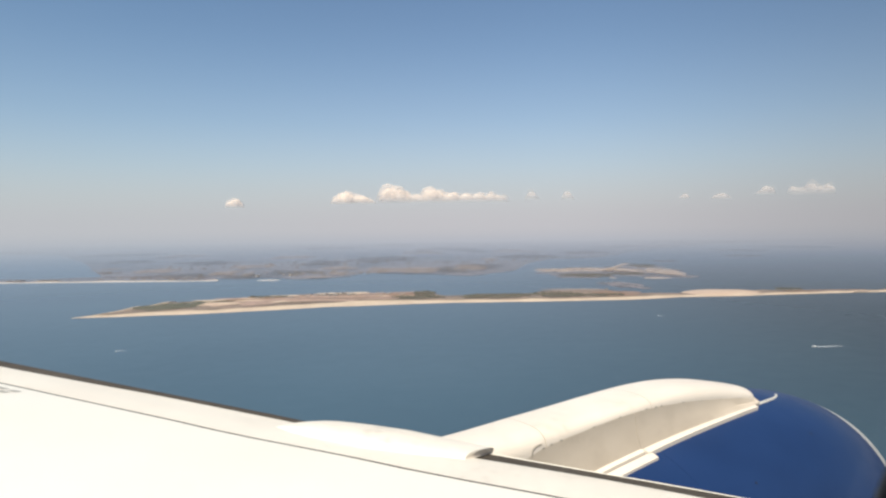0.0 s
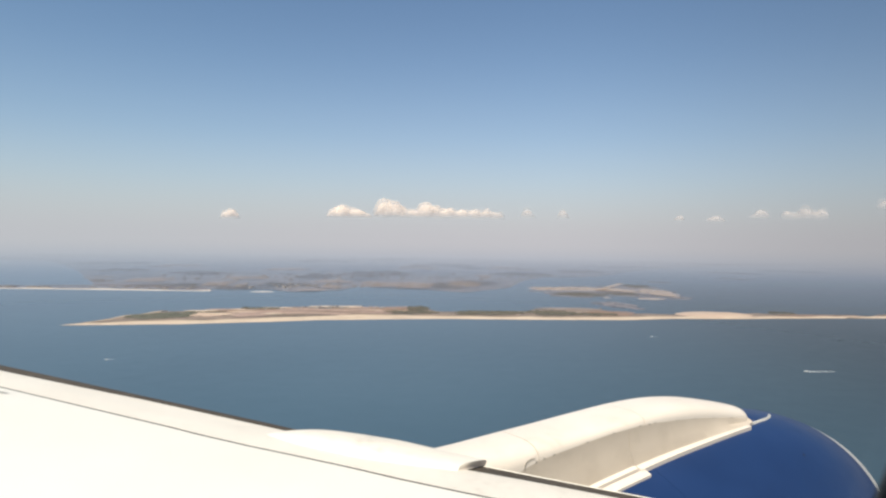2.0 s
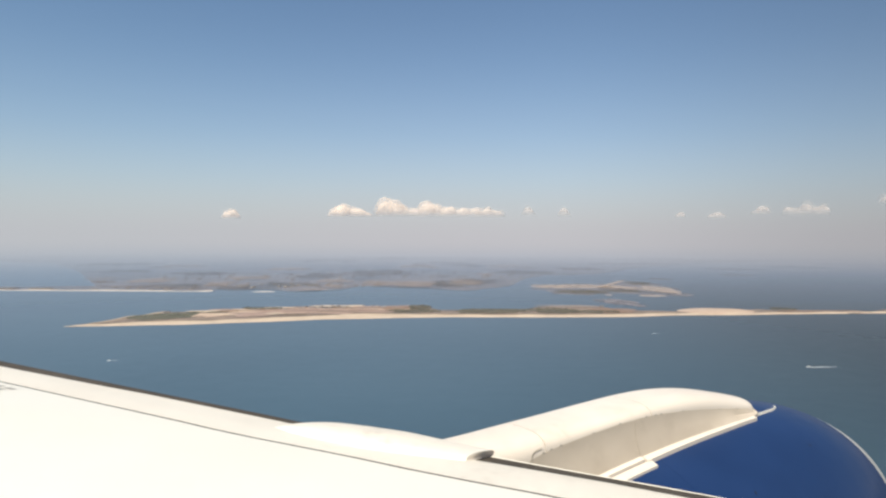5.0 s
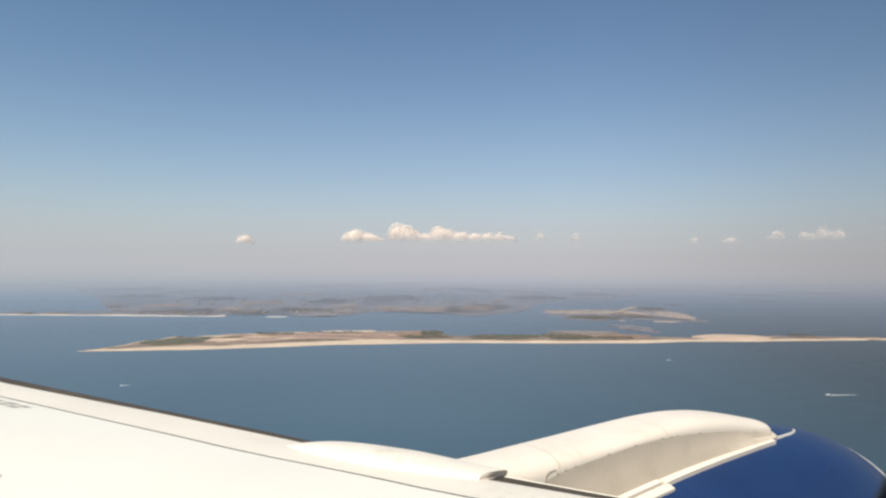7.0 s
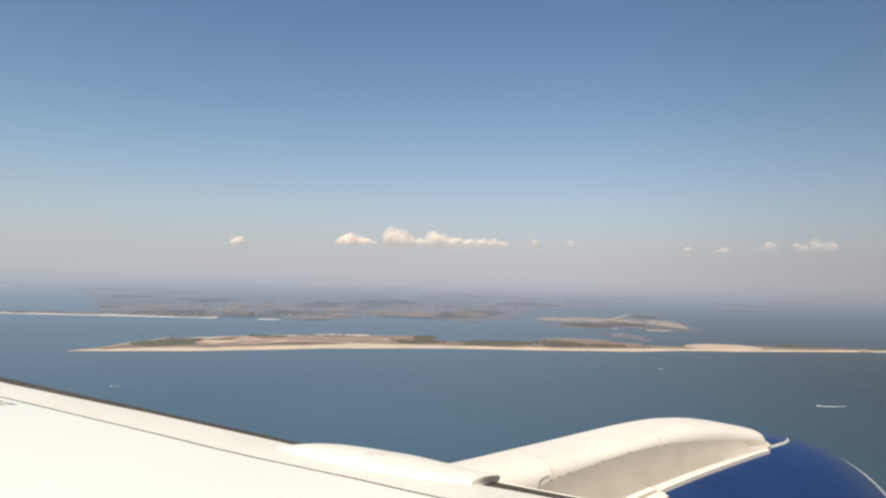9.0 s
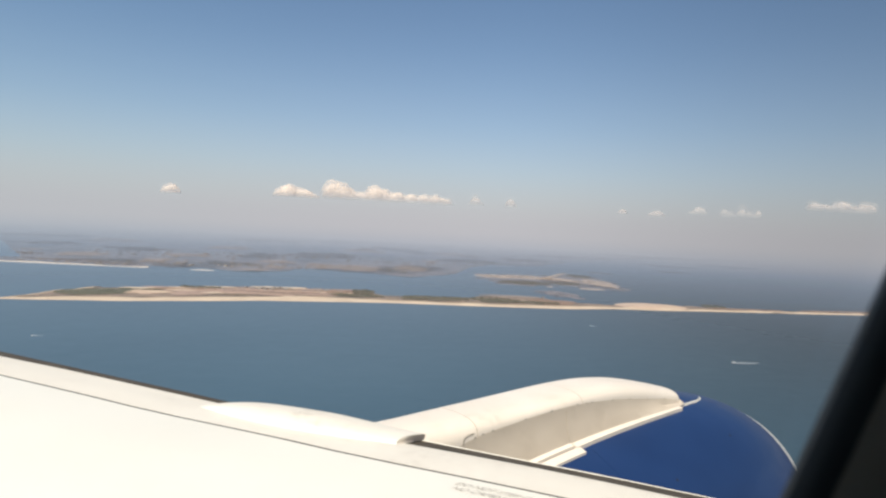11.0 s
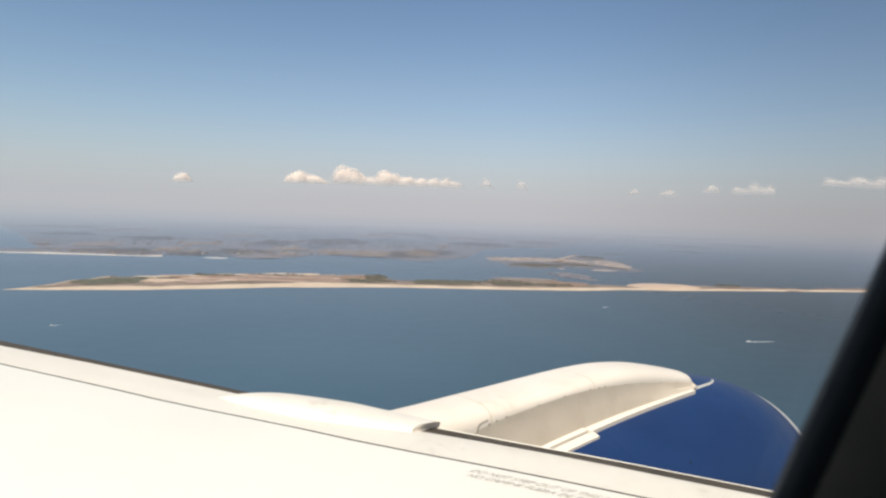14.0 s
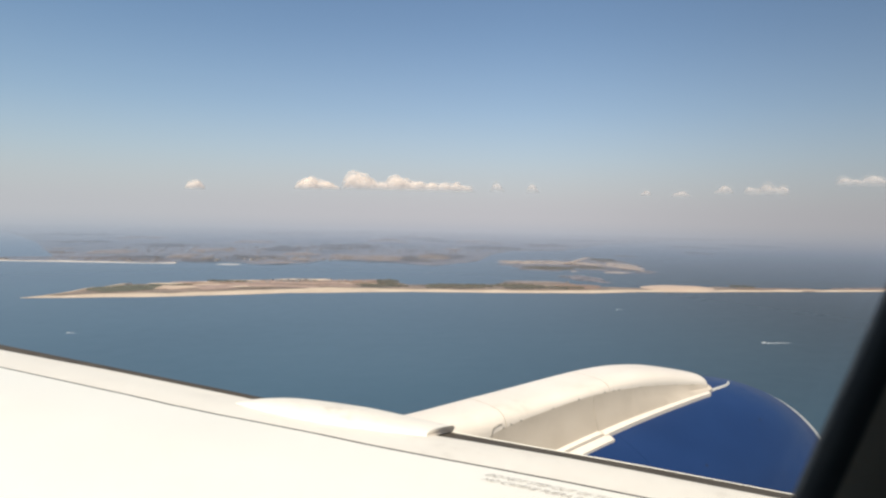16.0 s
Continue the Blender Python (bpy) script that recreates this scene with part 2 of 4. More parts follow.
def vapour(m, dense):
    """Cloud droplets pass light on: half of it goes through."""
    n, l = m.node_tree.nodes, m.node_tree.links
    b = n["Principled BSDF"]
    tl = n.new("ShaderNodeBsdfTranslucent")
    tl.inputs["Color"].default_value = (0.99, 0.89, 0.80, 1)
    ms = n.new("ShaderNodeMixShader")
    ms.inputs[0].default_value = 0.5
    l.new(b.outputs[0], ms.inputs[1])
    l.new(tl.outputs[0], ms.inputs[2])
    # ragged by noise; opacity falls towards the base as painted haze
    geo = n.new("ShaderNodeNewGeometry")
    sep = n.new("ShaderNodeSeparateXYZ")
    box = n.new("ShaderNodeTexCoord")
    l.new(box.outputs["Generated"], sep.inputs[0])
    mr = n.new("ShaderNodeMapRange")
    mr.inputs["From Min"].default_value, mr.inputs["From Max"].default_value = 0.07, 0.5
    mr.inputs["To Max"].default_value = dense
    l.new(sep.outputs["Z"], mr.inputs[0])
    nz = n.new("ShaderNodeTexNoise")
    nz.inputs["Scale"].default_value, nz.inputs["Detail"].default_value = 0.02, 6
    l.new(geo.outputs["Position"], nz.inputs["Vector"])
    nr = n.new("ShaderNodeMapRange")
    nr.inputs["From Min"].default_value, nr.inputs["From Max"].default_value = 0.3, 0.55
    nr.inputs["To Min"].default_value, nr.inputs["To Max"].default_value = 0.62, 0.96
    l.new(nz.outputs[0], nr.inputs[0])
    sm = n.new("ShaderNodeMath")
    sm.operation, sm.use_clamp = "MULTIPLY", True
    l.new(mr.outputs[0], sm.inputs[0])
    l.new(nr.outputs[0], sm.inputs[1])
    # the farther ones lose opacity with distance, haze painted in again
    ln = n.new("ShaderNodeVectorMath")
    ln.operation = "LENGTH"
    l.new(geo.outputs["Position"], ln.inputs[0])
    hz = n.new("ShaderNodeMapRange")
    hz.inputs["From Min"].default_value, hz.inputs["From Max"].default_value = 4380, 4760
    hz.inputs["To Min"].default_value, hz.inputs["To Max"].default_value = 0.95, 0.30
    l.new(ln.outputs["Value"], hz.inputs[0])
    sh = n.new("ShaderNodeMath")
    sh.operation = "MULTIPLY"
    l.new(sm.outputs[0], sh.inputs[0])
    l.new(hz.outputs[0], sh.inputs[1])
    tr = n.new("ShaderNodeBsdfTransparent")
    mt = n.new("ShaderNodeMixShader")
    l.new(sh.outputs[0], mt.inputs[0])
    l.new(tr.outputs[0], mt.inputs[1])
    l.new(ms.outputs[0], mt.inputs[2])
    l.new(mt.outputs[0], n["Material Output"].inputs["Surface"])


vapour(M_CLOUD, 1.0)
vapour(M_VEIL, 0.36)


def dim_right(m):
    """Puts the view's dimming towards the right into the water's base colour and specular."""
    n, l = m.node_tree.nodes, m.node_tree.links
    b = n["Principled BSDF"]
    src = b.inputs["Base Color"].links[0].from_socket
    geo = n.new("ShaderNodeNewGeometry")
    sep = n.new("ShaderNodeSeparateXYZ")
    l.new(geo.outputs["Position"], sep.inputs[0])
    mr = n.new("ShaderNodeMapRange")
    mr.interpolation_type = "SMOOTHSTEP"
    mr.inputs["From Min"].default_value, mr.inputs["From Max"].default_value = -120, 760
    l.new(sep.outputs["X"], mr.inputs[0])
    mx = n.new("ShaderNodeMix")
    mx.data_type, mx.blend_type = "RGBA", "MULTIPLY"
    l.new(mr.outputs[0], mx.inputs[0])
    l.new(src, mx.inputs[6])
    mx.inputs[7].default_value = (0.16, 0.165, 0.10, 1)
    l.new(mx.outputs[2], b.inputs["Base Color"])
    # the specular level falls along with the painted dimming
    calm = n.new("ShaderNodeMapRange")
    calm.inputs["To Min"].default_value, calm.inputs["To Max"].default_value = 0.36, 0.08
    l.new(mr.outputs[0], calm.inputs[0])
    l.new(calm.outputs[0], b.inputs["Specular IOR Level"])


dim_right(M_SEA)


# ---- building helpers ----
def link(name, me, material, parent=None, label=""):
    me.materials.append(material)
    ob = new(name, me)
    if parent is not None:
        ob.parent = parent
    if label:
        ob["label"] = label
    return ob


def part(name, bm, material, parent=None, label="", smooth=True):
    me = bpy.data.meshes.new(name)
    bmesh.ops.recalc_face_normals(bm, faces=bm.faces)
    for fc in bm.faces:
        fc.smooth = smooth
    bm.to_mesh(me)
    bm.free()
    if smooth:
        me.set_sharp_from_angle(angle=radians(38))
    return link(name, me, material, parent, label)


def loft(rings, closed=True, caps=False):
    """A skin over rings of equally many points."""
    bm = bmesh.new()
    vs = [[bm.verts.new(p) for p in r] for r in rings]
    k = len(rings[0])
    for a_, b_ in zip(vs, vs[1:]):
        for i in range(k if closed else k - 1):
            j = (i + 1) % k
            bm.faces.new((a_[i], a_[j], b_[j], b_[i]))
    if caps:
        bm.faces.new(vs[0])
        bm.faces.new(vs[-1])
    return bm


def empty(name, m=None):
    ob = new(name)
    ob.empty_display_size = 0.2
    if m is not None:
        ob.matrix_world = m
    return ob


def lerp(x, xs, ys):
    return float(np.interp(x, xs, ys))


# ---- sea ----
bm = bmesh.new()
xs_ = np.linspace(-9000, 9000, 61)
ys_ = np.linspace(-3000, 9000, 41)
grid = [[bm.verts.new((x, y, SEA)) for x in xs_] for y in ys_]
for j in range(len(ys_) - 1):
    for i in range(len(xs_) - 1):
        bm.faces.new((grid[j][i], grid[j][i + 1], grid[j + 1][i + 1], grid[j + 1][i]))
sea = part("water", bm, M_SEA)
tagged(sea, "calm grey-blue sea under summer haze", "sea", kind="structure")


# ---- land ----
def wob(x, y, s, seed=0.0):
    return noise.noise((x * s, y * s, seed))


def shore_strip(front, back, n, m, top, seed, rough=6.0, shelf=0.12, tip=0.0):
    """Low ground between a front and a back shoreline, rising out of the water."""
    fu = np.linspace(0, 1, len(front)) if len(front) < 10 else [(p[0] - front[0][0]) / (front[-1][0] - front[0][0]) for p in front]
    bu = np.linspace(0, 1, len(back)) if len(front) < 10 else [(p[0] - back[0][0]) / (back[-1][0] - back[0][0]) for p in back]
    rings = []
    for i in range(n):
        u = i / (n - 1) if len(front) < 10 else (i / (n - 1)) ** 1.6
        fx, fy = lerp(u, fu, [p[0] for p in front]), lerp(u, fu, [p[1] for p in front])
        bx, by = lerp(u, bu, [p[0] for p in back]), lerp(u, bu, [p[1] for p in back])
        fy += rough * 0.5 * wob(fx, fy, 0.012, seed)
        by += rough * 2.5 * wob(bx, by, 0.02, seed + 5)
        ring = []
        for j in range(m):
            v = j / (m - 1)
            x, y = fx + (bx - fx) * v, fy + (by - fy) * v
            edge = min(1.0, v / shelf, (1 - v) / shelf) * (min(1.0, 0.15 + u / tip) if tip else 1.0)
            ring.append((x, y, SEA - 0.3 + edge * (top * (0.8 + 0.6 * wob(x, y, 0.02, seed + 9)) + 0.3)))
        rings.append(ring)
    return loft(rings, closed=False)


def patch(cx, cy, rx, ry, z, seed, turn=0.0, k=40, ragged=0.35, dome=0.6):
    """A flat irregular patch of ground with a slightly raised middle."""
    bm = bmesh.new()
    c_, s_ = math.cos(radians(turn)), math.sin(radians(turn))
    rings = []
    for f_, h_ in ((1.0, -0.4), (0.8, 0.5), (0.4, 1.0)):
        r = []
        for i in range(k):
            t_ = 2 * math.pi * i / k
            g = f_ * (1 + ragged * noise.noise((math.cos(t_) * 1.7, math.sin(t_) * 1.7, seed)) + 0.3 * ragged * noise.noise((math.cos(t_) * 6, math.sin(t_) * 6, seed)))
            x, y = rx * g * math.cos(t_), ry * g * math.sin(t_)
            r.append(bm.verts.new((cx + x * c_ - y * s_, cy + x * s_ + y * c_, SEA + z + dome * h_)))
        rings.append(r)
    for a_, b_ in zip(rings, rings[1:]):
        for i in range(k):
            bm.faces.new((a_[i], a_[(i + 1) % k], b_[(i + 1) % k], b_[i]))
    bm.faces.new(rings[-1])
    return bm


def scatter(spots, rng):
    """Random points in ellipses (cx, cy, rx, ry, count)."""
    for cx, cy, rx, ry, cnt in spots:
        for _ in range(cnt):
            t_, r_ = rng.random() * 2 * math.pi, math.sqrt(rng.random())
            yield cx + rx * r_ * math.cos(t_), cy + ry * r_ * math.sin(t_)


def canopy(name, spots, seed, z, high, material, label):
    """Scrub woods: ragged patches with a lumpy roof of crowns, in one mesh."""
    bm = bmesh.new()
    for w_, (cx, cy, rx, ry) in enumerate(spots):
        k, rr = 96, 14
        rings = []
        for j in range(rr + 1):
            f_ = 1 - j / rr
            ring = []
            for i in range(k):
                t_ = 2 * math.pi * i / k
                edge = 1 + 0.5 * noise.noise((math.cos(t_) * 2, math.sin(t_) * 2, seed + w_)) + 0.25 * noise.noise((math.cos(t_) * 9, math.sin(t_) * 9, seed + w_))
                x, y = cx + rx * f_ * edge * math.cos(t_), cy + ry * f_ * edge * math.sin(t_)
                h = 0 if j == 0 else high * (0.55 + 0.6 * noise.noise((x * 0.12, y * 0.12, seed)) + 0.5 * noise.noise((x * 0.35, y * 0.35, seed)))
                ring.append(bm.verts.new((x, y, SEA + z + max(0, h))))
            rings.append(ring)
        for a_, b_ in zip(rings, rings[1:]):
            for i in range(k):
                bm.faces.new((a_[i], a_[(i + 1) % k], b_[(i + 1) % k], b_[i]))
    ob = part(name, bm, material, smooth=False)
    return tagged(ob, label, "trees", kind="stuff")


def town(name, spots, seed, z, lo, hi, label):
    """Small pitched-roof houses and blocks in one mesh."""
    rng = random.Random(seed)
    vs, fs = [], []
    for x, y in scatter(spots, rng):
        w, d, h = rng.uniform(lo, hi), rng.uniform(lo, hi), rng.uniform(lo, hi) * 0.16
        t_ = rng.uniform(-0.5, 0.5)
        c_, s_ = math.cos(t_), math.sin(t_)
        o = len(vs)
        for px, py, pz in ((-w, -d, -2), (w, -d, -2), (w, d, -2), (-w, d, -2), (-w, -d, h), (w, -d, h), (w, d, h), (-w, d, h), (-w, 0, h * 1.5), (w, 0, h * 1.5)):
            px, py = px / 2, py / 2
            vs.append((x + px * c_ - py * s_, y + px * s_ + py * c_, SEA + z + pz))
        fs += [[o + i for i in q] for q in ((0, 1, 5, 4), (1, 2, 6, 9, 5), (2, 3, 7, 6), (3, 0, 4, 8, 7), (4, 5, 9, 8), (6, 7, 8, 9))]
    me = bpy.data.meshes.new(name)
    me.from_pydata(vs, [], fs)
    ob = link(name, me, M_HOUSE)
    return tagged(ob, label, "town", kind="stuff")


# barrier spit
SF = [(-574, 997), (-491, 1012), (-401, 1028), (-251, 1075), (-189, 1100), (-104, 1114), (27, 1139), (212, 1141), (358, 1150), (463, 1179), (594, 1187), (670, 1203), (799, 1217), (975, 1235), (1500, 1330), (2300, 1480)]
SAND = [(-574, 1004), (-560, 1030), (-491, 1046), (-401, 1082), (-325, 1103), (-262, 1121), (-227, 1150), (-130, 1190), (-70, 1190), (9, 1180), (62, 1178), (94, 1168), (249, 1172), (371, 1190), (437, 1204), (540, 1214), (670, 1217), (799, 1228), (975, 1246), (1500, 1342), (2300, 1494)]
SB = [(-569, 999), (-551, 1043), (-535, 1133), (-505, 1197), (-440, 1215), (-392, 1244), (-304, 1299), (-227, 1325), (-94, 1330), (-10, 1320), (17, 1262), (68, 1254), (203, 1286), (230, 1337), (360, 1330), (391, 1252), (486, 1246), (667, 1282), (737, 1252), (807, 1248), (988, 1266), (1500, 1365), (2300, 1530)]
spit = empty("barrier_spit", Matrix.Translation((0, 1100, SEA)))
tagged(spit, "long low barrier spit of sand and scrub in the sea", "island")


def land_part(name, bm, material, parent, label=""):
    ob = part(name, bm, material, parent, label)
    ob.matrix_parent_inverse = parent.matrix_world.inverted()
    return ob


land_part("scrub_ground", shore_strip(SF, SB, 260, 12, 2.2, 1.0, tip=0.06), M_SCRUB, spit)
beach_front = [(x, y - 2) for x, y in SF]
land_part("beach", shore_strip(beach_front, SAND, 260, 6, 3.4, 2.0, rough=3, shelf=0.3, tip=0.04), M_SAND, spit, "pale sandy beach along the open sea")
rim = [(-566, 994), (-547, 1036), (-531, 1115), (-499, 1175)]
land_part("back_beach", shore_strip(rim, [(-558, 1002), (-540, 1052), (-520, 1140), (-488, 1200)], 40, 5, 3.4, 3.0, rough=2, shelf=0.3, tip=0.6), M_SAND, spit, "thin sand rim on the lagoon side")
land_part("marsh", patch(-470, 1122, 62, 52, 2.4, 4.0, 32, ragged=0.25), M_MARSH, spit, "dark green salt marsh")
land_part("marsh", patch(-418, 1186, 40, 24, 2.4, 4.5, 16, ragged=0.3), M_MARSH, spit)
land_part("bright_flat", patch(-392, 1138, 38, 26, 2.9, 5.0, 10, ragged=0.8, k=64), M_WETSAND, spit, "bright bare sand flat")
for cx, cy, rx, ry, sd in ((-318, 1180, 52, 50, 6), (-187, 1215, 92, 50, 7), (-262, 1225, 60, 40, 8), (-80, 1225, 50, 34, 8.5)):
    land_part("sand_flat", patch(cx, cy, rx, ry, 2.7 + 0.02 * sd, sd, 6, ragged=0.55, k=64), M_BARE, spit)
for cx, cy, rx, ry, sd in ((-217, 1296, 28, 14, 6.3), (-165, 1302, 24, 12, 6.6), (-120, 1150, 40, 9, 6.9), (-300, 1262, 30, 12, 7.2), (-352, 1212, 22, 10, 7.4)):
    land_part("pale_streak", patch(cx, cy, rx, ry, 3.1, sd, 6, ragged=0.5), M_SAND, spit)
rng = random.Random(41)
for i in range(34):
    x = rng.uniform(-440, -40)
    y0, y1 = lerp(x, [p[0] for p in SAND], [p[1] for p in SAND]) + 8, lerp(x, [p[0] for p in SB], [p[1] for p in SB]) - 14
    f_ = rng.random()
    kind_, m_ = (("pale_streak", M_SAND), ("scrub_streak", M_SCRUB), ("bare_streak", M_BARE), ("rusty_streak", M_RUST))[i % 4]
    land_part(kind_, patch(x, y0 + (y1 - y0) * f_, rng.uniform(14, 40), rng.uniform(4, 9), 3.2 + 0.05 * (i % 5), 90 + i, rng.uniform(4, 14), ragged=0.7), m_, spit)
land_part("dune", patch(558, 1232, 74, 46, 3.0, 9.0, 4, dome=2.6, ragged=0.15), M_WETSAND, spit, "broad bright sand dune")
land_part("sand_strip", patch(288, 1311, 70, 20, 2.9, 10.0, -1, ragged=0.3), M_FIELD, spit, "pale strip of sand on the bay side")
land_part("brown_scrub", patch(356, 1236, 46, 48, 2.9, 11.0, 2), M_RUST, spit, "rusty brown dune scrub")
land_part("brown_scrub", patch(-70, 1262, 46, 44, 2.9, 11.2, 2), M_RUST, spit)
land_part("brown_scrub", patch(760, 1238, 90, 12, 2.9, 11.5, 3), M_RUST, spit)
land_part("brown_scrub", patch(1040, 1272, 160, 14, 2.9, 11.7, 8), M_RUST, spit)
canopy("spit_woods", [(-24, 1272, 22, 40), (-34, 1206, 50, 16), (116, 1210, 64, 30), (235, 1222, 46, 34), (300, 1206, 60, 14), (711, 1262, 26, 18), (-330, 1240, 36, 10)], 3, 2.7, 3.2, M_TREES, "dark green scrub wood on the spit")
town("spit_houses", [(-170, 1270, 110, 34, 50), (-300, 1235, 60, 26, 26), (300, 1312, 60, 10, 10)], 5, 2.8, 3.5, 8, "small scattered beach houses on the spit")

# far barrier beach
farb = empty("far_barrier_beach", Matrix.Translation((-900, 1620, SEA)))
tagged(farb, "distant barrier beach with a pale sand line and low houses", "island")
LF = [(-1900, 1720), (-1450, 1684), (-1267, 1672), (-1181, 1674), (-1016, 1673), (-881, 1670), (-731, 1669), (-589, 1667), (-575, 1676)]
LB = [(-1905, 1740), (-1460, 1760), (-1300, 1768), (-1230, 1790), (-1083, 1782), (-978, 1853), (-807, 1850), (-640, 1790), (-572, 1684)]
land_part("low_ground", shore_strip(LF, LB, 90, 9, 2.0, 12.0), M_LAND, farb)
land_part("beach", shore_strip([(x, y - 3) for x, y in LF], [(x, y + 9) for x, y in LF], 90, 5, 3.2, 13.0, rough=4, shelf=0.3), M_PALE, farb, "thin pale beach")
sandbar = part("sandbar", patch(-436, 1659, 30, 18, 1.2, 14.0, 0, ragged=0.2), M_PALE)
tagged(sandbar, "thin pale sandbar in the far lagoon", "sandbar")
town("seaside_houses", [(-1133, 1715, 22, 16, 16), (-1055, 1712, 14, 12, 12), (-1023, 1712, 10, 10, 8), (-780, 1750, 170, 50, 30)], 8, 2.0, 5, 12, "pale seaside houses behind the far beach")

# mainland
MF = [(-6400, 4300), (-3516, 3782), (-2911, 3659), (-2549, 3608), (-2060, 3489), (-1419, 2580), (-1107, 2070), (-946, 1809), (-770, 1756), (-608, 1725), (-530, 1691), (-455, 1732), (-354, 1663), (-303, 1684), (-248, 1724), (-225, 1805), (-205, 1917), (-117, 1831), (2, 1775), (94, 1722), (176, 1826), (238, 1918), (343, 2284), (466, 2510), (689, 2608), (1005, 3146), (1245, 3435), (1809, 4046), (2459, 4388), (3277, 4732), (4300, 5000), (5600, 5300)]
bm = bmesh.new()
n_, m_ = 260, 40
fu = np.linspace(0, 1, len(MF))
rows_ = []
for i in range(n_):
    u = i / (n_ - 1)
    fx, fy = lerp(u, fu, [p[0] for p in MF]), lerp(u, fu, [p[1] for p in MF])
    g = 1 + 0.02 * wob(fx, fy, 0.006, 20) + 0.012 * wob(fx, fy, 0.03, 21)
    fx, fy = fx * g, fy * g
    far_ = 8200 / math.hypot(fx, fy)
    r = []
    for j in range(m_):
        q = 1 + (far_ - 1) * (j / (m_ - 1)) ** 1.3
        x, y = fx * q, fy * q
        d = math.hypot(x, y)
        hill = max(0, d - 2200) / 2600
        z = SEA - 0.4 + min(1, j / 1.5) * (2.0 + 1.2 * wob(x, y, 0.01, 22) + hill * (9 + 14 * max(-0.4, wob(x, y, 0.0016, 23)) + 5 * wob(x, y, 0.005, 24)))
        r.append(bm.verts.new((x, y, z)))
    rows_.append(r)
for a_, b_ in zip(rows_, rows_[1:]):
    for j in range(m_ - 1):
        bm.faces.new((a_[j], b_[j], b_[j + 1], a_[j + 1]))
mainland = part("mainland", bm, M_LAND)
tagged(mainland, "distant built-up mainland fading into the haze", "coast", kind="structure")
for cx, cy, rx, ry, sd in ((-99, 1950, 108, 120, 30), (-317, 1700, 40, 24, 31), (212, 2469, 27, 90, 32), (106, 2039, 46, 120, 33), (-1088, 2135, 30, 30, 34), (-1112, 2073, 8, 24, 34.5), (-890, 2030, 70, 90, 35), (-627, 1891, 50, 80, 36), (-630, 2196, 77, 100, 37), (-316, 2065, 55, 70, 38), (395, 3203, 110, 200, 38.5), (-61, 3160, 98, 200, 38.7), (-632, 2815, 86, 160, 39), (-1203, 3053, 105, 190, 39.5), (-279, 1825, 29, 50, 39.8)):
    p_ = part("bare_field", patch(cx, cy, rx, ry, 4.6, sd, 5, ragged=0.7, k=64), M_FIELD)
    tagged(p_, "pale bare ground on the far coast", "field", "fields on the far coast")
for cx, cy, rx, ry, sd in ((32, 1933, 60, 120, 60), (-1263, 2614, 101, 110, 61), (-756, 1838, 80, 50, 62), (-553, 1762, 54, 44, 63), (-427, 1903, 67, 80, 64), (-671, 4132, 217, 380, 65), (-312, 4554, 121, 300, 66), (-408, 2386, 84, 150, 67), (-213, 2605, 116, 180, 68), (89, 3542, 190, 320, 69), (146, 2094, 75, 110, 70), (398, 2653, 110, 150, 71), (714, 2985, 108, 190, 72), (-863, 2470, 108, 130, 73), (1150, 3700, 200, 150, 74), (1900, 4350, 300, 150, 75), (-1600, 3300, 160, 220, 76), (-2700, 3750, 500, 90, 77)):
    p_ = part("wood", patch(cx, cy, rx, ry, 4.0, sd, 5, ragged=0.8, k=64), M_WOOD)
    tagged(p_, "hazy dark wood on the far coast", "wood", "woods on the far coast")
town("coast_town", [(-450, 1830, 240, 90, 50), (-100, 1930, 260, 140, 50), (-1010, 1968, 40, 20, 14), (-650, 2250, 360, 200, 40), (0, 2450, 400, 240, 40)], 9, 4.2, 5, 12, "dense hazy town on the far coast")

# low island with pale runways in the bay
isle = empty("bay_island", Matrix.Translation((520, 1750, SEA)))
tagged(isle, "low sandy island with pale runways in the bay", "island")
for cx, cy, rx, ry, sd, tn in ((440, 1840, 150, 150, 40, 0), (600, 1800, 100, 230, 41, 5), (402, 1690, 80, 80, 42, 0), (425, 1420, 34, 90, 43, 10), (672, 2010, 50, 90, 43.5, 0)):
    land_part("marsh", patch(cx, cy, rx, ry, 0.5 + 0.2 * (sd - 40), sd, tn, k=80, ragged=0.6), M_LAND, isle)
for cx, cy, rx, ry, sd, tn in ((358, 1881, 58, 60, 44, 0), (451, 1886, 94, 70, 45, 0), (651, 1789, 40, 140, 46, -4), (551, 1571, 34, 30, 47, 6), (446, 1582, 9, 14, 48, 0), (545, 1850, 60, 70, 49, 0)):
    land_part("sand_flat", patch(cx, cy, rx, ry, 2.0 + 0.2 * (sd - 44), sd, tn, k=64, ragged=0.5), M_TARMAC, isle, "pale sandy ground")
for (ax, ay), (bx, by), w_ in (((493, 1823), (647, 2126), 19), ((300, 1905), (480, 1890), 12), ((500, 1860), (640, 1640), 12)):
    bm = bmesh.new()
    d_ = Vector((bx - ax, by - ay, 0)).normalized()
    n_ = Vector((-d_.y, d_.x, 0)) * w_ / 2
    lo_ = [Vector((ax, ay, SEA + 4.2)) + n_, Vector((bx, by, SEA + 4.2)) + n_, Vector((bx, by, SEA + 4.2)) - n_, Vector((ax, ay, SEA + 4.2)) - n_]
    land_part("runway", loft([lo_, [p + Vector((0, 0, 0.6)) for p in lo_]], True, True), M_TARMAC, isle, "pale concrete runway")
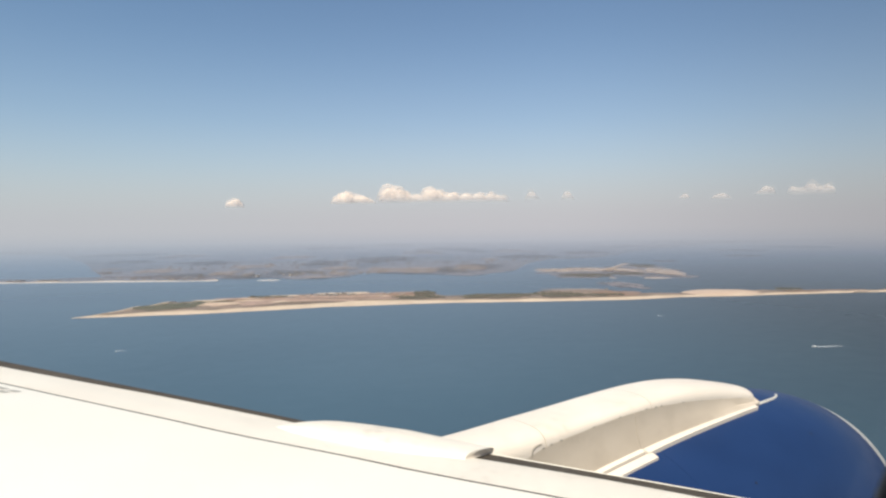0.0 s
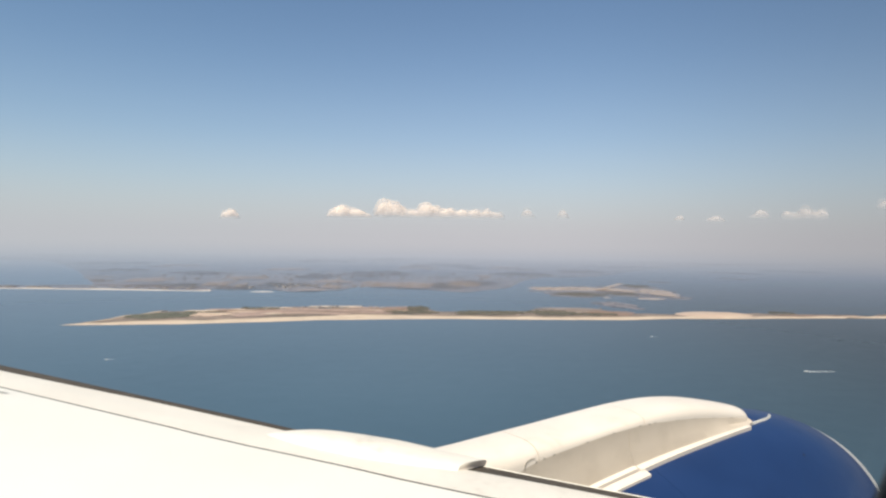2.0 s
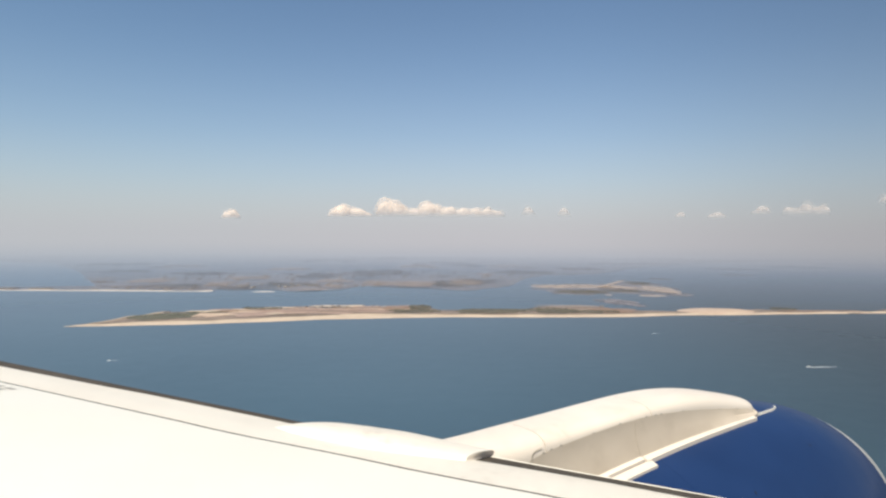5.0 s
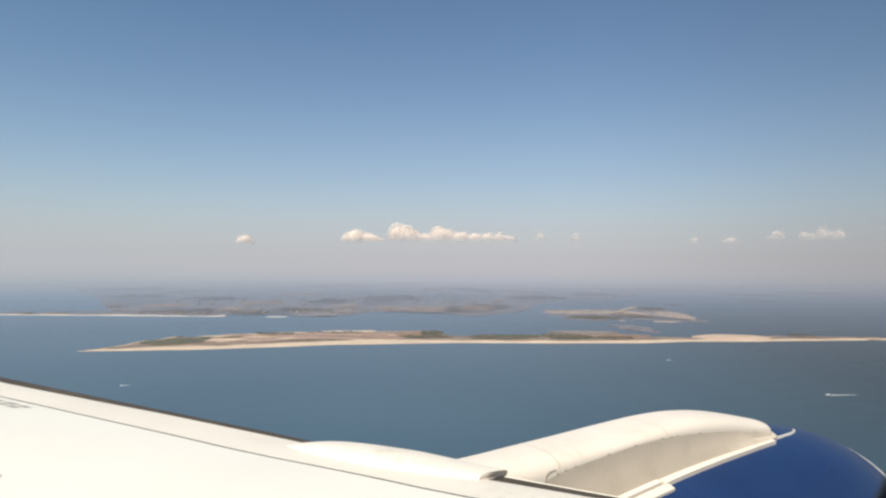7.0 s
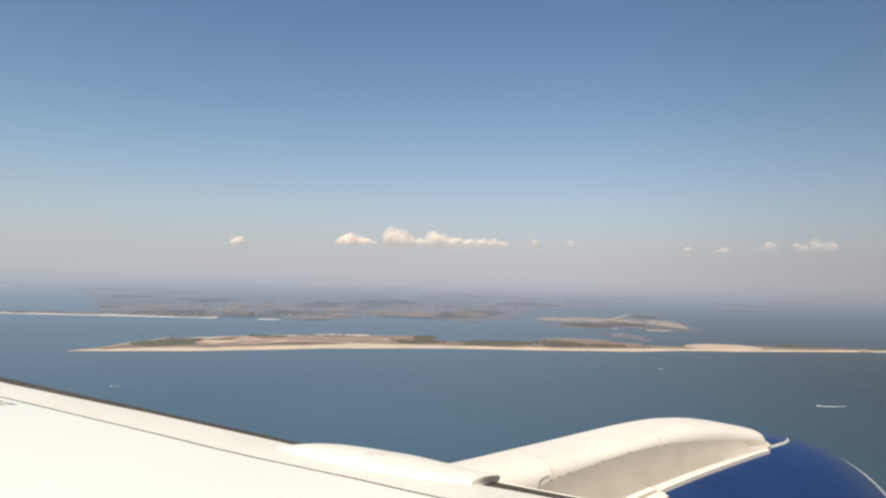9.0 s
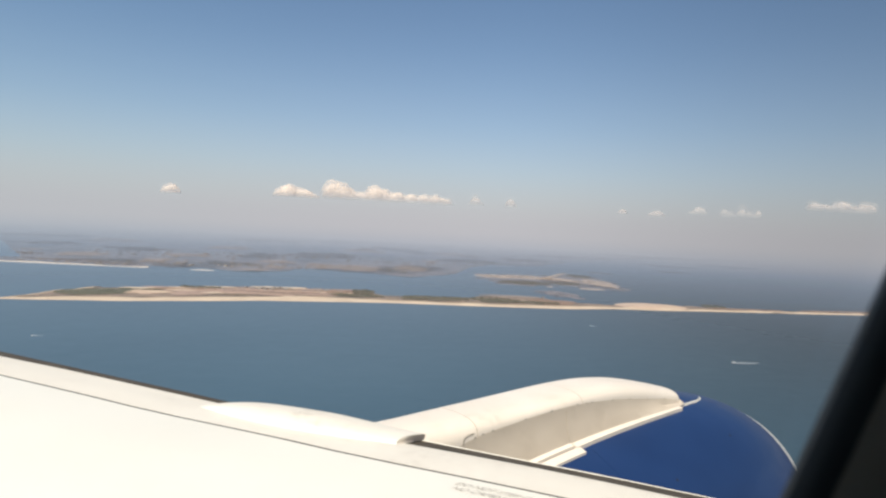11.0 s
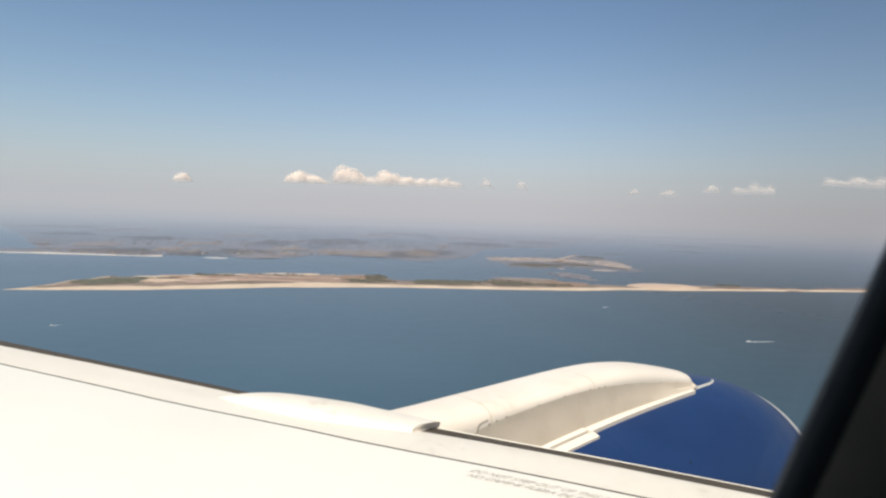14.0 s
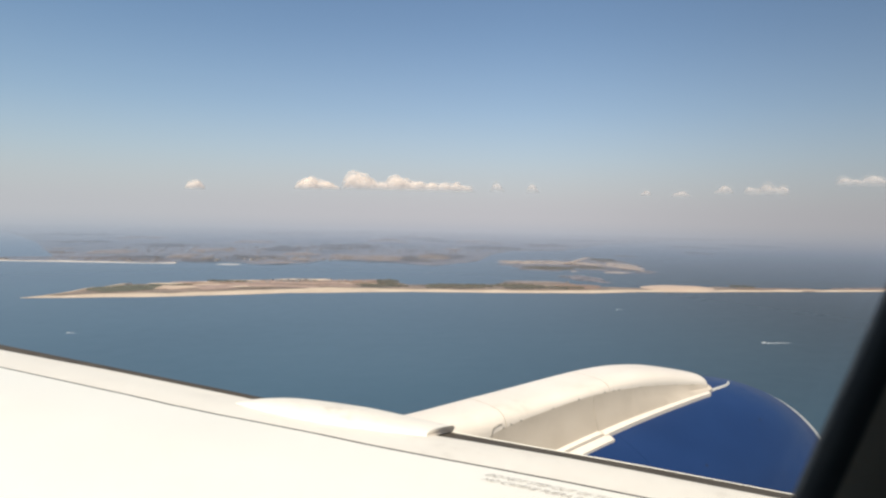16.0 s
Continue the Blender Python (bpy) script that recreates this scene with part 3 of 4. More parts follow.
canopy("island_woods", [(672, 2045, 40, 70), (402, 1690, 66, 60), (520, 1720, 50, 30)], 11, 1.4, 1.6, M_TREES, "dark scrub on the bay island")
for cx, cy, rx, ry, sd in ((1494, 3112, 130, 150, 51), (1265, 2587, 72, 70, 52), (2011, 3425, 162, 160, 53), (835, 2293, 42, 50, 54), (2600, 3900, 240, 180, 55)):
    p_ = part("marsh_islet", patch(cx, cy, rx, ry, 0.6, sd, 4), M_LAND)
    tagged(p_, "low dark marsh islet in the hazy bay", "islet", "marsh islets in the bay")


# ---- boats ----
def boat(x, y, heading, length, wake):
    thing = empty("motorboat", Matrix.Translation((x, y, SEA)) @ Matrix.Rotation(radians(heading), 4, "Z"))
    tagged(thing, "small white motorboat under way on the sea", "boat", "motorboats on the sea")
    secs = []
    for t_, w_, h_ in ((-0.5, 0.15, 0.10), (-0.2, 0.17, 0.10), (0.15, 0.15, 0.12), (0.38, 0.08, 0.14), (0.5, 0.01, 0.16)):
        X, W, Hh = t_ * length, w_ * length, h_ * length
        secs.append([(X, -W, Hh), (X, -W * 0.8, 0.02 * length), (X, 0, -0.05 * length), (X, W * 0.8, 0.02 * length), (X, W, Hh)])
    part("hull", loft(secs, closed=True, caps=True), M_HULL, thing)
    bm = bmesh.new()
    bmesh.ops.create_cube(bm, size=1, matrix=Matrix.LocRotScale((-0.05 * length, 0, 0.17 * length), None, (0.3 * length, 0.2 * length, 0.13 * length)))
    bmesh.ops.bevel(bm, geom=bm.edges[:], offset=0.02 * length, segments=2, affect="EDGES")
    part("cabin", bm, M_HULL, thing)
    rng = random.Random(int(x))
    bm = bmesh.new()
    prev = None
    k = 40
    for i in range(k):
        u = i / (k - 1)
        w_ = (0.24 + 0.22 * u) * length * rng.uniform(0.6, 1.1) * (1 - u) ** 0.7
        X = -0.4 * length - wake * u
        cur = [bm.verts.new((X, s_ * w_, 0.06)) for s_ in (-1, -0.3, 0.3, 1)]
        cur[1].co.z = cur[2].co.z = 0.25 * (1 - u) + 0.06
        if prev:
            for q in range(3):
                bm.faces.new((prev[q], prev[q + 1], cur[q + 1], cur[q]))
        prev = cur
    ob = part("wake", bm, M_FOAM)
    ob.matrix_world = thing.matrix_world
    tagged(ob, "white foam wake behind the motorboat", "wake", "boat wakes")


boat(421, 695, 184, 6, 34)
boat(-366, 724, 196, 4, 9)
boat(335, 944, 175, 4, 9)


# ---- clouds ----
def cloud(x0, x1, y, base, top, seed, label="small soft fair-weather cloud over the haze"):
    """One billowing heap with a level base: a dense core inside two thin veils."""
    n_, k_ = max(24, int((x1 - x0) / 6)), 36
    span = max(5.0, (x1 - x0) / 34)
    bm = bmesh.new()
    for shell, (grow, lift) in enumerate(((1.0, 0.0), (1.32, 5.0))):
        rows_ = []
        for i in range(n_ + 1):
            u = i / n_
            x = (x0 + x1) / 2 + (x1 - x0) * (u - 0.5) * (1 + 0.12 * (grow - 1))
            end = min(1.0, u * span, (1 - u) * span) ** 0.5
            h = max(1.0, 0.8 * (top(u) - base) * end) * grow
            row = []
            for q in range(k_):
                t_ = 2 * math.pi * q / k_
                c_, s_ = math.cos(t_), math.sin(t_)
                px, py, pz = x, y + c_ * h * 0.8, base - lift * end + (h * s_ if s_ > 0 else 7 * end * s_)
                g = 0.0
                for f_, a_ in ((0.009, 0.18), (0.024, 0.1), (0.06, 0.03)):
                    g += a_ * (2.2 * abs(noise.noise((px * f_, py * f_, pz * f_ + seed * 7.3 + shell * 0.4))) - 0.35)
                g = g * h * (1 if s_ > -0.1 else 0.2)
                row.append(bm.verts.new((x + 0.4 * g * noise.noise((px * 0.04, pz * 0.04, seed)), py + c_ * g, pz + max(0, s_) * g)))
            rows_.append(row)
        for a_, b_ in zip(rows_, rows_[1:]):
            for q in range(k_):
                fc = bm.faces.new((a_[q], a_[(q + 1) % k_], b_[(q + 1) % k_], b_[q]))
                fc.material_index = min(shell, 1)
        for row in (rows_[0], rows_[-1]):
            bm.faces.new(row).material_index = min(shell, 1)
    ob = part("cloud", bm, M_CLOUD)
    ob.data.materials.append(M_VEIL)
    ob.data.shade_smooth()
    tagged(ob, label, "cloud", "fair-weather clouds")


def puffs(base, heaps):
    """The outline over a row of rounded heaps (middle, half width, height)."""
    return lambda u: base + max(h_ * math.sqrt(max(0.0, 1 - ((u - c_) / w_) ** 2)) for c_, w_, h_ in heaps)


cloud(-705, -392, 4300, 152, puffs(152, ((0.12, 0.16, 52), (0.34, 0.26, 78), (0.6, 0.28, 60), (0.86, 0.18, 30))), 1)
cloud(-385, 505, 4300, 152, puffs(152, ((0.045, 0.05, 92), (0.095, 0.1, 126), (0.16, 0.1, 112), (0.21, 0.08, 78), (0.3, 0.1, 62), (0.4, 0.085, 108), (0.46, 0.09, 84), (0.56, 0.1, 72), (0.67, 0.1, 64), (0.77, 0.08, 66), (0.85, 0.07, 60), (0.93, 0.08, 52))), 26, "long bright cumulus bank towering at one end")
for x0, x1, b_, t_, sd in ((-1425, -1285, 136, 196, 4), (620, 740, 166, 236, 5), (875, 980, 166, 230, 6), (1690, 1770, 170, 204, 7), (1920, 2065, 166, 206, 8), (2210, 2375, 192, 250, 9), (2450, 2775, 182, 276, 10), (3085, 3620, 258, 352, 11)):
    rng = random.Random(sd * 17)
    off = 1.09 if 0 < x0 < 3000 else 1.0
    x0, x1, b_, t_ = x0 * off, x1 * off, b_ * off, t_ * off
    k_ = 3 if x1 - x0 < 200 else 5
    h_, m_ = t_ - b_, rng.uniform(0.36, 0.64)
    heaps = [(m_ - 0.24, 0.3, rng.uniform(0.4, 0.8) * h_), (m_, 0.34, h_), (m_ + 0.22, 0.3, rng.uniform(0.4, 0.8) * h_)] if k_ == 3 else [((q + 0.5 + rng.uniform(-0.2, 0.2)) / k_, rng.uniform(0.75, 1.05) / k_, (t_ - b_) * rng.uniform(0.5, 1.0)) for q in range(k_)]
    cloud(x0, x1, 4380 * off if off > 1 else 4300, b_, puffs(b_, heaps), sd)

# ---- the airliner: X ahead, Y out along the wing, Z up, from the seat ----
AIR = Matrix.Rotation(radians(35), 4, "Z")
plane_thing = empty("airliner", AIR)
tagged(plane_thing, "white airliner in flight with a deep blue engine under its wing", "airliner")


def air(name, bm, material, parent=None, label="", smooth=True):
    return part(name, bm, material, parent or plane_thing, label, smooth)


def group(name, label=""):
    ob = empty(name)
    ob.parent = plane_thing
    if label:
        ob["label"] = label
    return ob


def le(Y):
    return 2.357 - 0.531 * (Y - 2.75), -1.24 + 0.035 * max(0.0, Y - 3.85) - 0.02 * max(0.0, 1.9 - Y)


SP = (-0.02, 0.0, 0.06, 0.12, 0.3, 0.62, 1.2, 2.0, 3.0, 4.6)
SZ = (-0.002, 0.0, 0.003, 0.012, 0.045, 0.072, 0.115, 0.13, 0.09, -0.10)


def on_wing(Y, s, lift=0.0, plain=False):
    """A point of the upper skin, s behind the leading edge; unless plain, s is bent to follow the panel edges."""
    x, z = le(Y)
    if not plain:
        if s < 0.31:
            s -= lerp(Y, (0.8, 1.3, 1.8, 2.2, 2.9, 4.0, 5.24, 6.7, 8.0), (-0.03, -0.035, -0.012, 0.015, 0.0, 0.15, 0.145, 0.06, 0.05)) * min(1.0, (0.31 - s) / 0.1)
        s += lerp(Y, (1.2, 1.9, 2.4, 2.8, 3.07, 4.25, 7.5), (0.045, 0.05, 0.053, 0.042, 0.012, -0.02, 0.019)) * min(1.0, max(0.0, (s - 0.19) / 0.4))
    return (x - s, Y, z + lerp(s, SP, SZ) + lift)


def wing_skin(ss, ys, depth):
    """A skin panel of the wing between stations, with a thickness."""
    rings = []
    for Y in ys:
        up = [on_wing(Y, s) for s in ss]
        rings.append(up + [(p[0], p[1], p[2] - depth) for p in reversed(up)])
    return loft(rings, closed=True, caps=True)


wing = group("wing", "white swept wing with a dark leading edge")
WY = list(np.linspace(-0.12, 12.5, 41))
air("front_skin", wing_skin([0.185, 0.22, 0.3, 0.4, 0.5, 0.587], WY, 0.03), M_WHITE_WORN, wing, "slightly scuffed white skin behind the leading edge")
air("main_skin", wing_skin([0.613, 0.7, 0.9, 1.2, 1.6, 2.0, 2.5, 3.0, 3.8, 4.6], WY, 0.05), M_WHITE, wing)
rings = []
for Y in WY:
    rings.append([on_wing(Y, s, h) for s, h in ((0.588, -0.001), (0.612, -0.001), (0.612, -0.02), (0.588, -0.02))])
air("skin_joint", loft(rings, True, True), M_GAP, wing, "dark sealed joint between skin panels")


def nose(Y):
    """How far the front of the leading edge lies behind its reference line."""
    return lerp(Y, (1.0, 2.1, 2.7, 4.2, 8.0), (0.045, 0.025, 0.0, -0.06, -0.06))


rings = []
for Y in WY:
    x, z = le(Y)
    n0 = nose(Y)
    top = [(s, lerp(s, SP, SZ) - 0.004) for s in (0.215, 0.15, 0.1, n0 + 0.03, n0)]
    rings.append([(x - s, Y, z + h) for s, h in top + [(n0 - 0.012, -0.02), (n0 - 0.015, -0.08), (n0 + 0.04, -0.14), (0.23, -0.20), (0.23, -0.05)]])
air("leading_edge", loft(rings, True, True), M_DARKLE, wing, "dark grey leading edge strip")
rings = []
for Y in np.linspace(0.12, 2.9, 16):
    x, z = le(Y)
    rings.append([(x - nose(Y) + 0.0045 * math.cos(t_), Y, z - 0.003 + 0.0038 * math.sin(t_)) for t_ in np.linspace(0, 2 * math.pi, 9)[:-1]])
air("slat_lip", loft(rings, True, True), M_WHITE, wing, "thin white lip ahead of the leading edge")
rings = []
for Y in WY:
    x, z = le(Y)
    rings.append([(x - s, Y, z + h) for s, h in ((0.24, -0.03), (0.24, -0.21), (1.0, -0.36), (2.4, -0.42), (4.6, -0.2), (4.6, -0.16), (2.4, -0.0), (1.0, 0.04))])
air("underside", loft(rings, True, True), M_WHITE, wing)

# hump over the leading edge where the pylon meets the wing
def hump_ring(u, inset=0.0, ts=None):
    """A section of the hump; its inboard end is cut on a slant and narrower."""
    h = 0.088 * (1 - u ** 5) ** 0.5 * (0.58 + 0.42 * min(1.0, u / 0.4)) + 0.001 - inset
    w_ = lerp(u, (0, 0.15, 0.4, 0.7, 1), (0.30, 0.38, 0.44, 0.40, 0.30)) - 2 * inset
    r = []
    for t_ in np.linspace(0, math.pi, 25):
        Y = 2.79 - 0.08 * (t_ / math.pi) * (1 - u) + 1.14 * u
        x, z = le(Y)
        back = -0.03 + inset + w_ * ((1 - math.cos(t_)) / 2) ** 1.5
        r.append((x - back, Y, z + lerp(back, SP, SZ) - 0.006 + max(0.0, h) * max(0.0, math.sin(t_)) ** 0.9))
    return r


us = [i / 24 for i in range(25)]
air("pylon_hump", loft([hump_ring(u) + hump_ring(u, 0.004)[::-1] for u in us], True, True), M_WHITE_WORN, wing, "smooth white fairing hump on the leading edge")
air("hump_core", loft([hump_ring(u, 0.004) for u in [0.0015] + us[1:]], True, True), M_CAP, wing, "shaded light grey web inside the hump's open end", smooth=False)

# engine pylon
pylon = group("engine_pylon", "white engine pylon with a rounded cap")
TX = (1.7, 2.2, 2.7, 3.2, 3.8, 4.2, 4.5, 4.9, 5.5, 5.75, 5.90)
TZ = (-1.244, -1.240, -1.240, -1.235, -1.215, -1.201, -1.213, -1.262, -1.395, -1.455, -1.50)
BX = (1.7, 2.5, 2.7, 3.5, 3.9, 4.5, 5.36, 5.86)
BZ = (-1.55, -1.50, -1.375, -1.312, -1.30, -1.342, -1.462, -1.57)
PC, PW = 3.1, 0.235


def eased(xs, ys):
    """A rounded curve through stations."""
    gx = np.linspace(xs[0], xs[-1], 300)
    gy = np.interp(gx, xs, ys)
    ker = np.hanning(61)
    ker /= ker.sum()
    d0, d1 = gy[1] - gy[0], gy[-1] - gy[-2]
    pad = np.concatenate([gy[0] + d0 * np.arange(-30, 0), gy, gy[-1] + d1 * np.arange(1, 31)])
    return gx, np.convolve(pad, ker, "valid")


TX, TZ = eased(TX, TZ)
BX, BZ = eased(BX, BZ)


def cap_ring(X, inset=0.0):
    t, b_ = lerp(X, TX, TZ) - inset, lerp(X, BX, BZ)
    t = b_ + (t - b_) * min(1.0, math.sqrt(max(0.0, (5.56 - X) / 0.06)))
    hw = PW * min(1.0, math.sqrt(max(0.0, (5.56 - X) / 0.12))) - inset
    r = []
    for a_ in np.linspace(0, math.pi, 19):
        r.append((X, PC - hw * math.copysign(abs(math.cos(a_)) ** 0.62, math.cos(a_)), b_ + (t - b_) * math.sin(a_) ** 0.75))
    return r


for x0, x1 in ((1.7, 2.88), (2.887, 3.98), (3.987, 5.55)):
    xs_p = np.linspace(x0, x1, 26) if x1 < 5 else np.concatenate([np.linspace(x0, 5.24, 18), 5.556 - 0.316 * np.linspace(1, 0, 18)[1:] ** 2.2])
    air("cap_panel", loft([cap_ring(X) for X in xs_p], True, True), M_CAP, pylon)
air("seam_seal", loft([cap_ring(X, 0.006) for X in np.linspace(1.75, 5.3, 50)], True, True), M_SEAL, pylon, "brown seal under the cap joints")
# the cap's lower edge turns down behind the side panel
rings = []
turn = ((2.845, 2.8665, -1.316), (2.80, 2.8665, -1.319), (2.77, 2.865, -1.329), (2.757, 2.862, -1.346), (2.752, 2.860, -1.375))
for p_, q_ in zip(turn[:1] + turn[:-1], turn[1:] + turn[-1:]):
    d_ = Vector((q_[0] - p_[0], 0, q_[2] - p_[2])).normalized()
    x, y, z = turn[len(rings)]
    rings.append([(x - d_.z * 0.002 * math.cos(t_), y + 0.002 * math.sin(t_), z + d_.x * 0.002 * math.cos(t_)) for t_ in np.linspace(0, 2 * math.pi, 9)[:-1]])
air("edge_seal", loft(rings, True, True), M_SEAL, pylon, "dark brown seal round the panel corner")
bolt = bmesh.new()
bmesh.ops.create_cone(bolt, cap_ends=True, segments=8, radius1=0.0065, radius2=0.005, depth=0.006, matrix=Matrix.Rotation(radians(90), 4, "X"))
bolt_ob = None
for X in (2.86, 2.93, 3.02, 3.34, 3.62, 3.92, 4.03, 4.1, 4.38, 4.62, 4.9, 5.18):
    b_ = lerp(X, BX, BZ)
    hw = PW * min(1.0, math.sqrt(max(0.0, (5.56 - X) / 0.12)))
    if bolt_ob is None:
        bolt_ob = air("fastener", bolt, M_BOLT, pylon)
        ob = bolt_ob
    else:
        ob = new("fastener", bolt_ob.data)
        ob.parent = pylon
    ob.location = (X, PC - hw + 0.001, b_ + 0.022)

# engine nacelle, a body of revolution on its own axis
NC = -2.68
NX = (2.3, 2.8, 3.3, 4.0, 4.5, 5.0, 5.4, 5.8, 6.2, 6.5, 6.8, 6.9, 7.0)
NR = (0.93, 1.04, 1.11, 1.165, 1.185, 1.195, 1.201, 1.183, 1.122, 1.034, 0.919, 0.874, 0.824)


def nac_r(X):
    return lerp(X, NX, NR)


def tube(pairs, k=72):
    rings = [[(X, PC + r * math.sin(t_), NC + r * math.cos(t_)) for t_ in np.linspace(0, 2 * math.pi, k + 1)[:-1]] for X, r in pairs]
    return loft(rings)


def smooth_pairs(x0, x1, n):
    """The nacelle's outline, rounded between its stations."""
    px = np.linspace(2.3, 6.86, 200)
    py = np.array([nac_r(v) for v in px])
    ker = np.hanning(41)
    ker /= ker.sum()
    pad = np.concatenate([np.full(20, py[0]) - np.arange(20, 0, -1) * 0.004, py, py[-1] - np.arange(1, 21) * 0.0095])
    sm = np.convolve(pad, ker, "valid")
    return [(v, lerp(v, px, sm)) for v in np.linspace(x0, x1, n)]


nacelle = group("engine_nacelle", "deep blue glossy engine nacelle")
air("aft_cowl", tube([(2.3, 0.9)] + smooth_pairs(2.3, 3.93, 14) + [(3.93, 1.12)]), M_BLUE, nacelle)
fr = smooth_pairs(3.9325, 6.56, 30)
lip = smooth_pairs(6.564, 6.84, 10)
air("fan_cowl", tube([(3.9325, 1.12)] + fr), M_BLUE, nacelle)
r_end = lip[-1][1]
air("inlet_lip", tube(lip + [(6.89, r_end - 0.03), (6.925, r_end - 0.065), (6.93, r_end - 0.10), (6.90, r_end - 0.14), (6.8, r_end - 0.17), (6.5, r_end - 0.19), (5.9, r_end - 0.19), (5.9, 0.02)]), M_LIP, nacelle, "bare metal inlet lip")


def on_nac(X, off, lift):
    """A point on the nacelle's skin, off metres inboard of its crown."""
    r = smooth_r(X) + lift
    return (X, PC - off, NC + math.sqrt(max(0.01, r * r - off * off)))


SM = smooth_pairs(2.3, 6.82, 120)


def smooth_r(X):
    return lerp(X, [p[0] for p in SM], [p[1] for p in SM])


def nac_strip(name, x0, x1, o0, o1, lift, label="", taper=0.0):
    rings = []
    for X in np.linspace(x0, x1, 24):
        u = (X - x0) / (x1 - x0)
        oo1 = o1 - taper * u
        r = [on_nac(X, o, lift) for o in np.linspace(o0, oo1, 5)] + [on_nac(X, o, lift - 0.03) for o in np.linspace(oo1, o0, 5)]
        rings.append(r)
    return air(name, loft(rings, True, True), M_CAP, pylon, label)


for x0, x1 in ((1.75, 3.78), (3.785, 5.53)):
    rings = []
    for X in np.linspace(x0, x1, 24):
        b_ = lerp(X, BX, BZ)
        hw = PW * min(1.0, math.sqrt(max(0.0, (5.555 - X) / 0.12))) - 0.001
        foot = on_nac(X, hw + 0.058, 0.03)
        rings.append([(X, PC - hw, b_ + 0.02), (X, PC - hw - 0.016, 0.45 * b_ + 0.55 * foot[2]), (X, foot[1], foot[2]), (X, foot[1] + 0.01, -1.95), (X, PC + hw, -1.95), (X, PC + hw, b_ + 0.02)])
    air("side_panel", loft(rings, True, True), M_PANEL, pylon, "beige-grey pylon side panel, shade put into its colour")
nac_strip("skirt_strip", 3.80, 5.34, 0.278, 0.342, 0.028, "cream skirt strip along the pylon foot", 0.02)
nac_strip("skirt_strip", 2.6, 3.782, 0.275, 0.325, 0.034)
nac_strip("skirt_strip", 2.6, 3.84, 0.334, 0.394, 0.018)
rings = []
for X, o in ((5.3, 0.27), (5.44, 0.262), (5.6, 0.25), (5.75, 0.235), (5.88, 0.205), (5.93, 0.185), (5.955, 0.16)):
    p0 = on_nac(X, o, 0.002)
    rings.append([(p0[0], p0[1] - 0.010, p0[2] - 0.01), (p0[0], p0[1] - 0.005, p0[2] + 0.012), (p0[0], p0[1] + 0.005, p0[2] + 0.012), (p0[0], p0[1] + 0.010, p0[2] - 0.01)])
air("strake", loft(rings, True, True), M_WHITE, nacelle, "small white strake ahead of the pylon")
for X, o in ((4.45, 0.78), (5.55, 0.66)):
    bm = bmesh.new()
    p0 = Vector(on_nac(X, o, 0.0))
    nrm = Vector((0, -o, p0.z - NC)).normalized()
    q = nrm.to_track_quat("Z", "X")
    bmesh.ops.create_cone(bm, cap_ends=True, segments=16, radius1=0.008, radius2=0.007, depth=0.004, matrix=Matrix.LocRotScale(p0, q, (1.6, 1, 1)))
    air("drain_port", bm, M_GASKET, nacelle)

# stencils on the wing
def stencil(text, Y, s, size, stretch=1.0):
    cu = bpy.data.curves.new("stencil", "FONT")
    cu.body, cu.size = text, size
    tmp = new("stencil_text", cu)
    bpy.context.view_layer.update()
    me = bpy.data.meshes.new_from_object(tmp.evaluated_get(bpy.context.evaluated_depsgraph_get()))
    bpy.data.objects.remove(tmp)
    for v in me.vertices:
        along, up = v.co.x * stretch, v.co.y
        # letters run inboard along the sweep, their tops towards the leading edge
        yy = Y - along * 0.891
        v.co = Vector(on_wing(yy, s - up * 1.1, 0.0025, True))
    link("stencil", me, M_INK, wing, "grey stencilled warning, " + text.lower())


stencil("DO NOT STEP OUT OF THIS AREA", 2.055, 0.794, 0.06, 0.75)
stencil("NO CAMINE FUERA DE ESTA AREA", 2.02, 0.868, 0.06, 0.75)

# two rows of faded, unreadable stencil marks further out
for row, (s0, y0, widths) in enumerate(((0.735, 6.27, (0.10, 0.16, 0.07, 0.13, 0.09)), (0.80, 6.16, (0.14, 0.08, 0.15, 0.10)))):
    Y = y0
    for w_ in widths:
        r0 = [on_wing(Y, s0, 0.0025, True), on_wing(Y, s0 - 0.045, 0.0025, True), on_wing(Y - w_, s0 - 0.045, 0.0025, True), on_wing(Y - w_, s0, 0.0025, True)]
        air("stencil_bar", loft([r0[:2], r0[3:1:-1]], closed=False), M_INK_FADED, wing, smooth=False)
        Y -= w_ + 0.04

# a ring-shaped mark further aft
bm = bmesh.new()
ring_in, ring_out = [], []
for t_ in np.linspace(0, 2 * math.pi, 29)[:-1]:
    for lst, r_ in ((ring_in, 0.05), (ring_out, 0.07)):
        lst.append(bm.verts.new(on_wing(3.93 + r_ * math.cos(t_), 1.82 + r_ * math.sin(t_), 0.003, True)))
for i_ in range(28):
    k_ = (i_ + 1) % 28
    bm.faces.new((ring_in[i_], ring_in[k_], ring_out[k_], ring_out[i_]))
air("stencil_ring", bm, M_INK_FADED, wing, "faded grey ring mark", smooth=False)

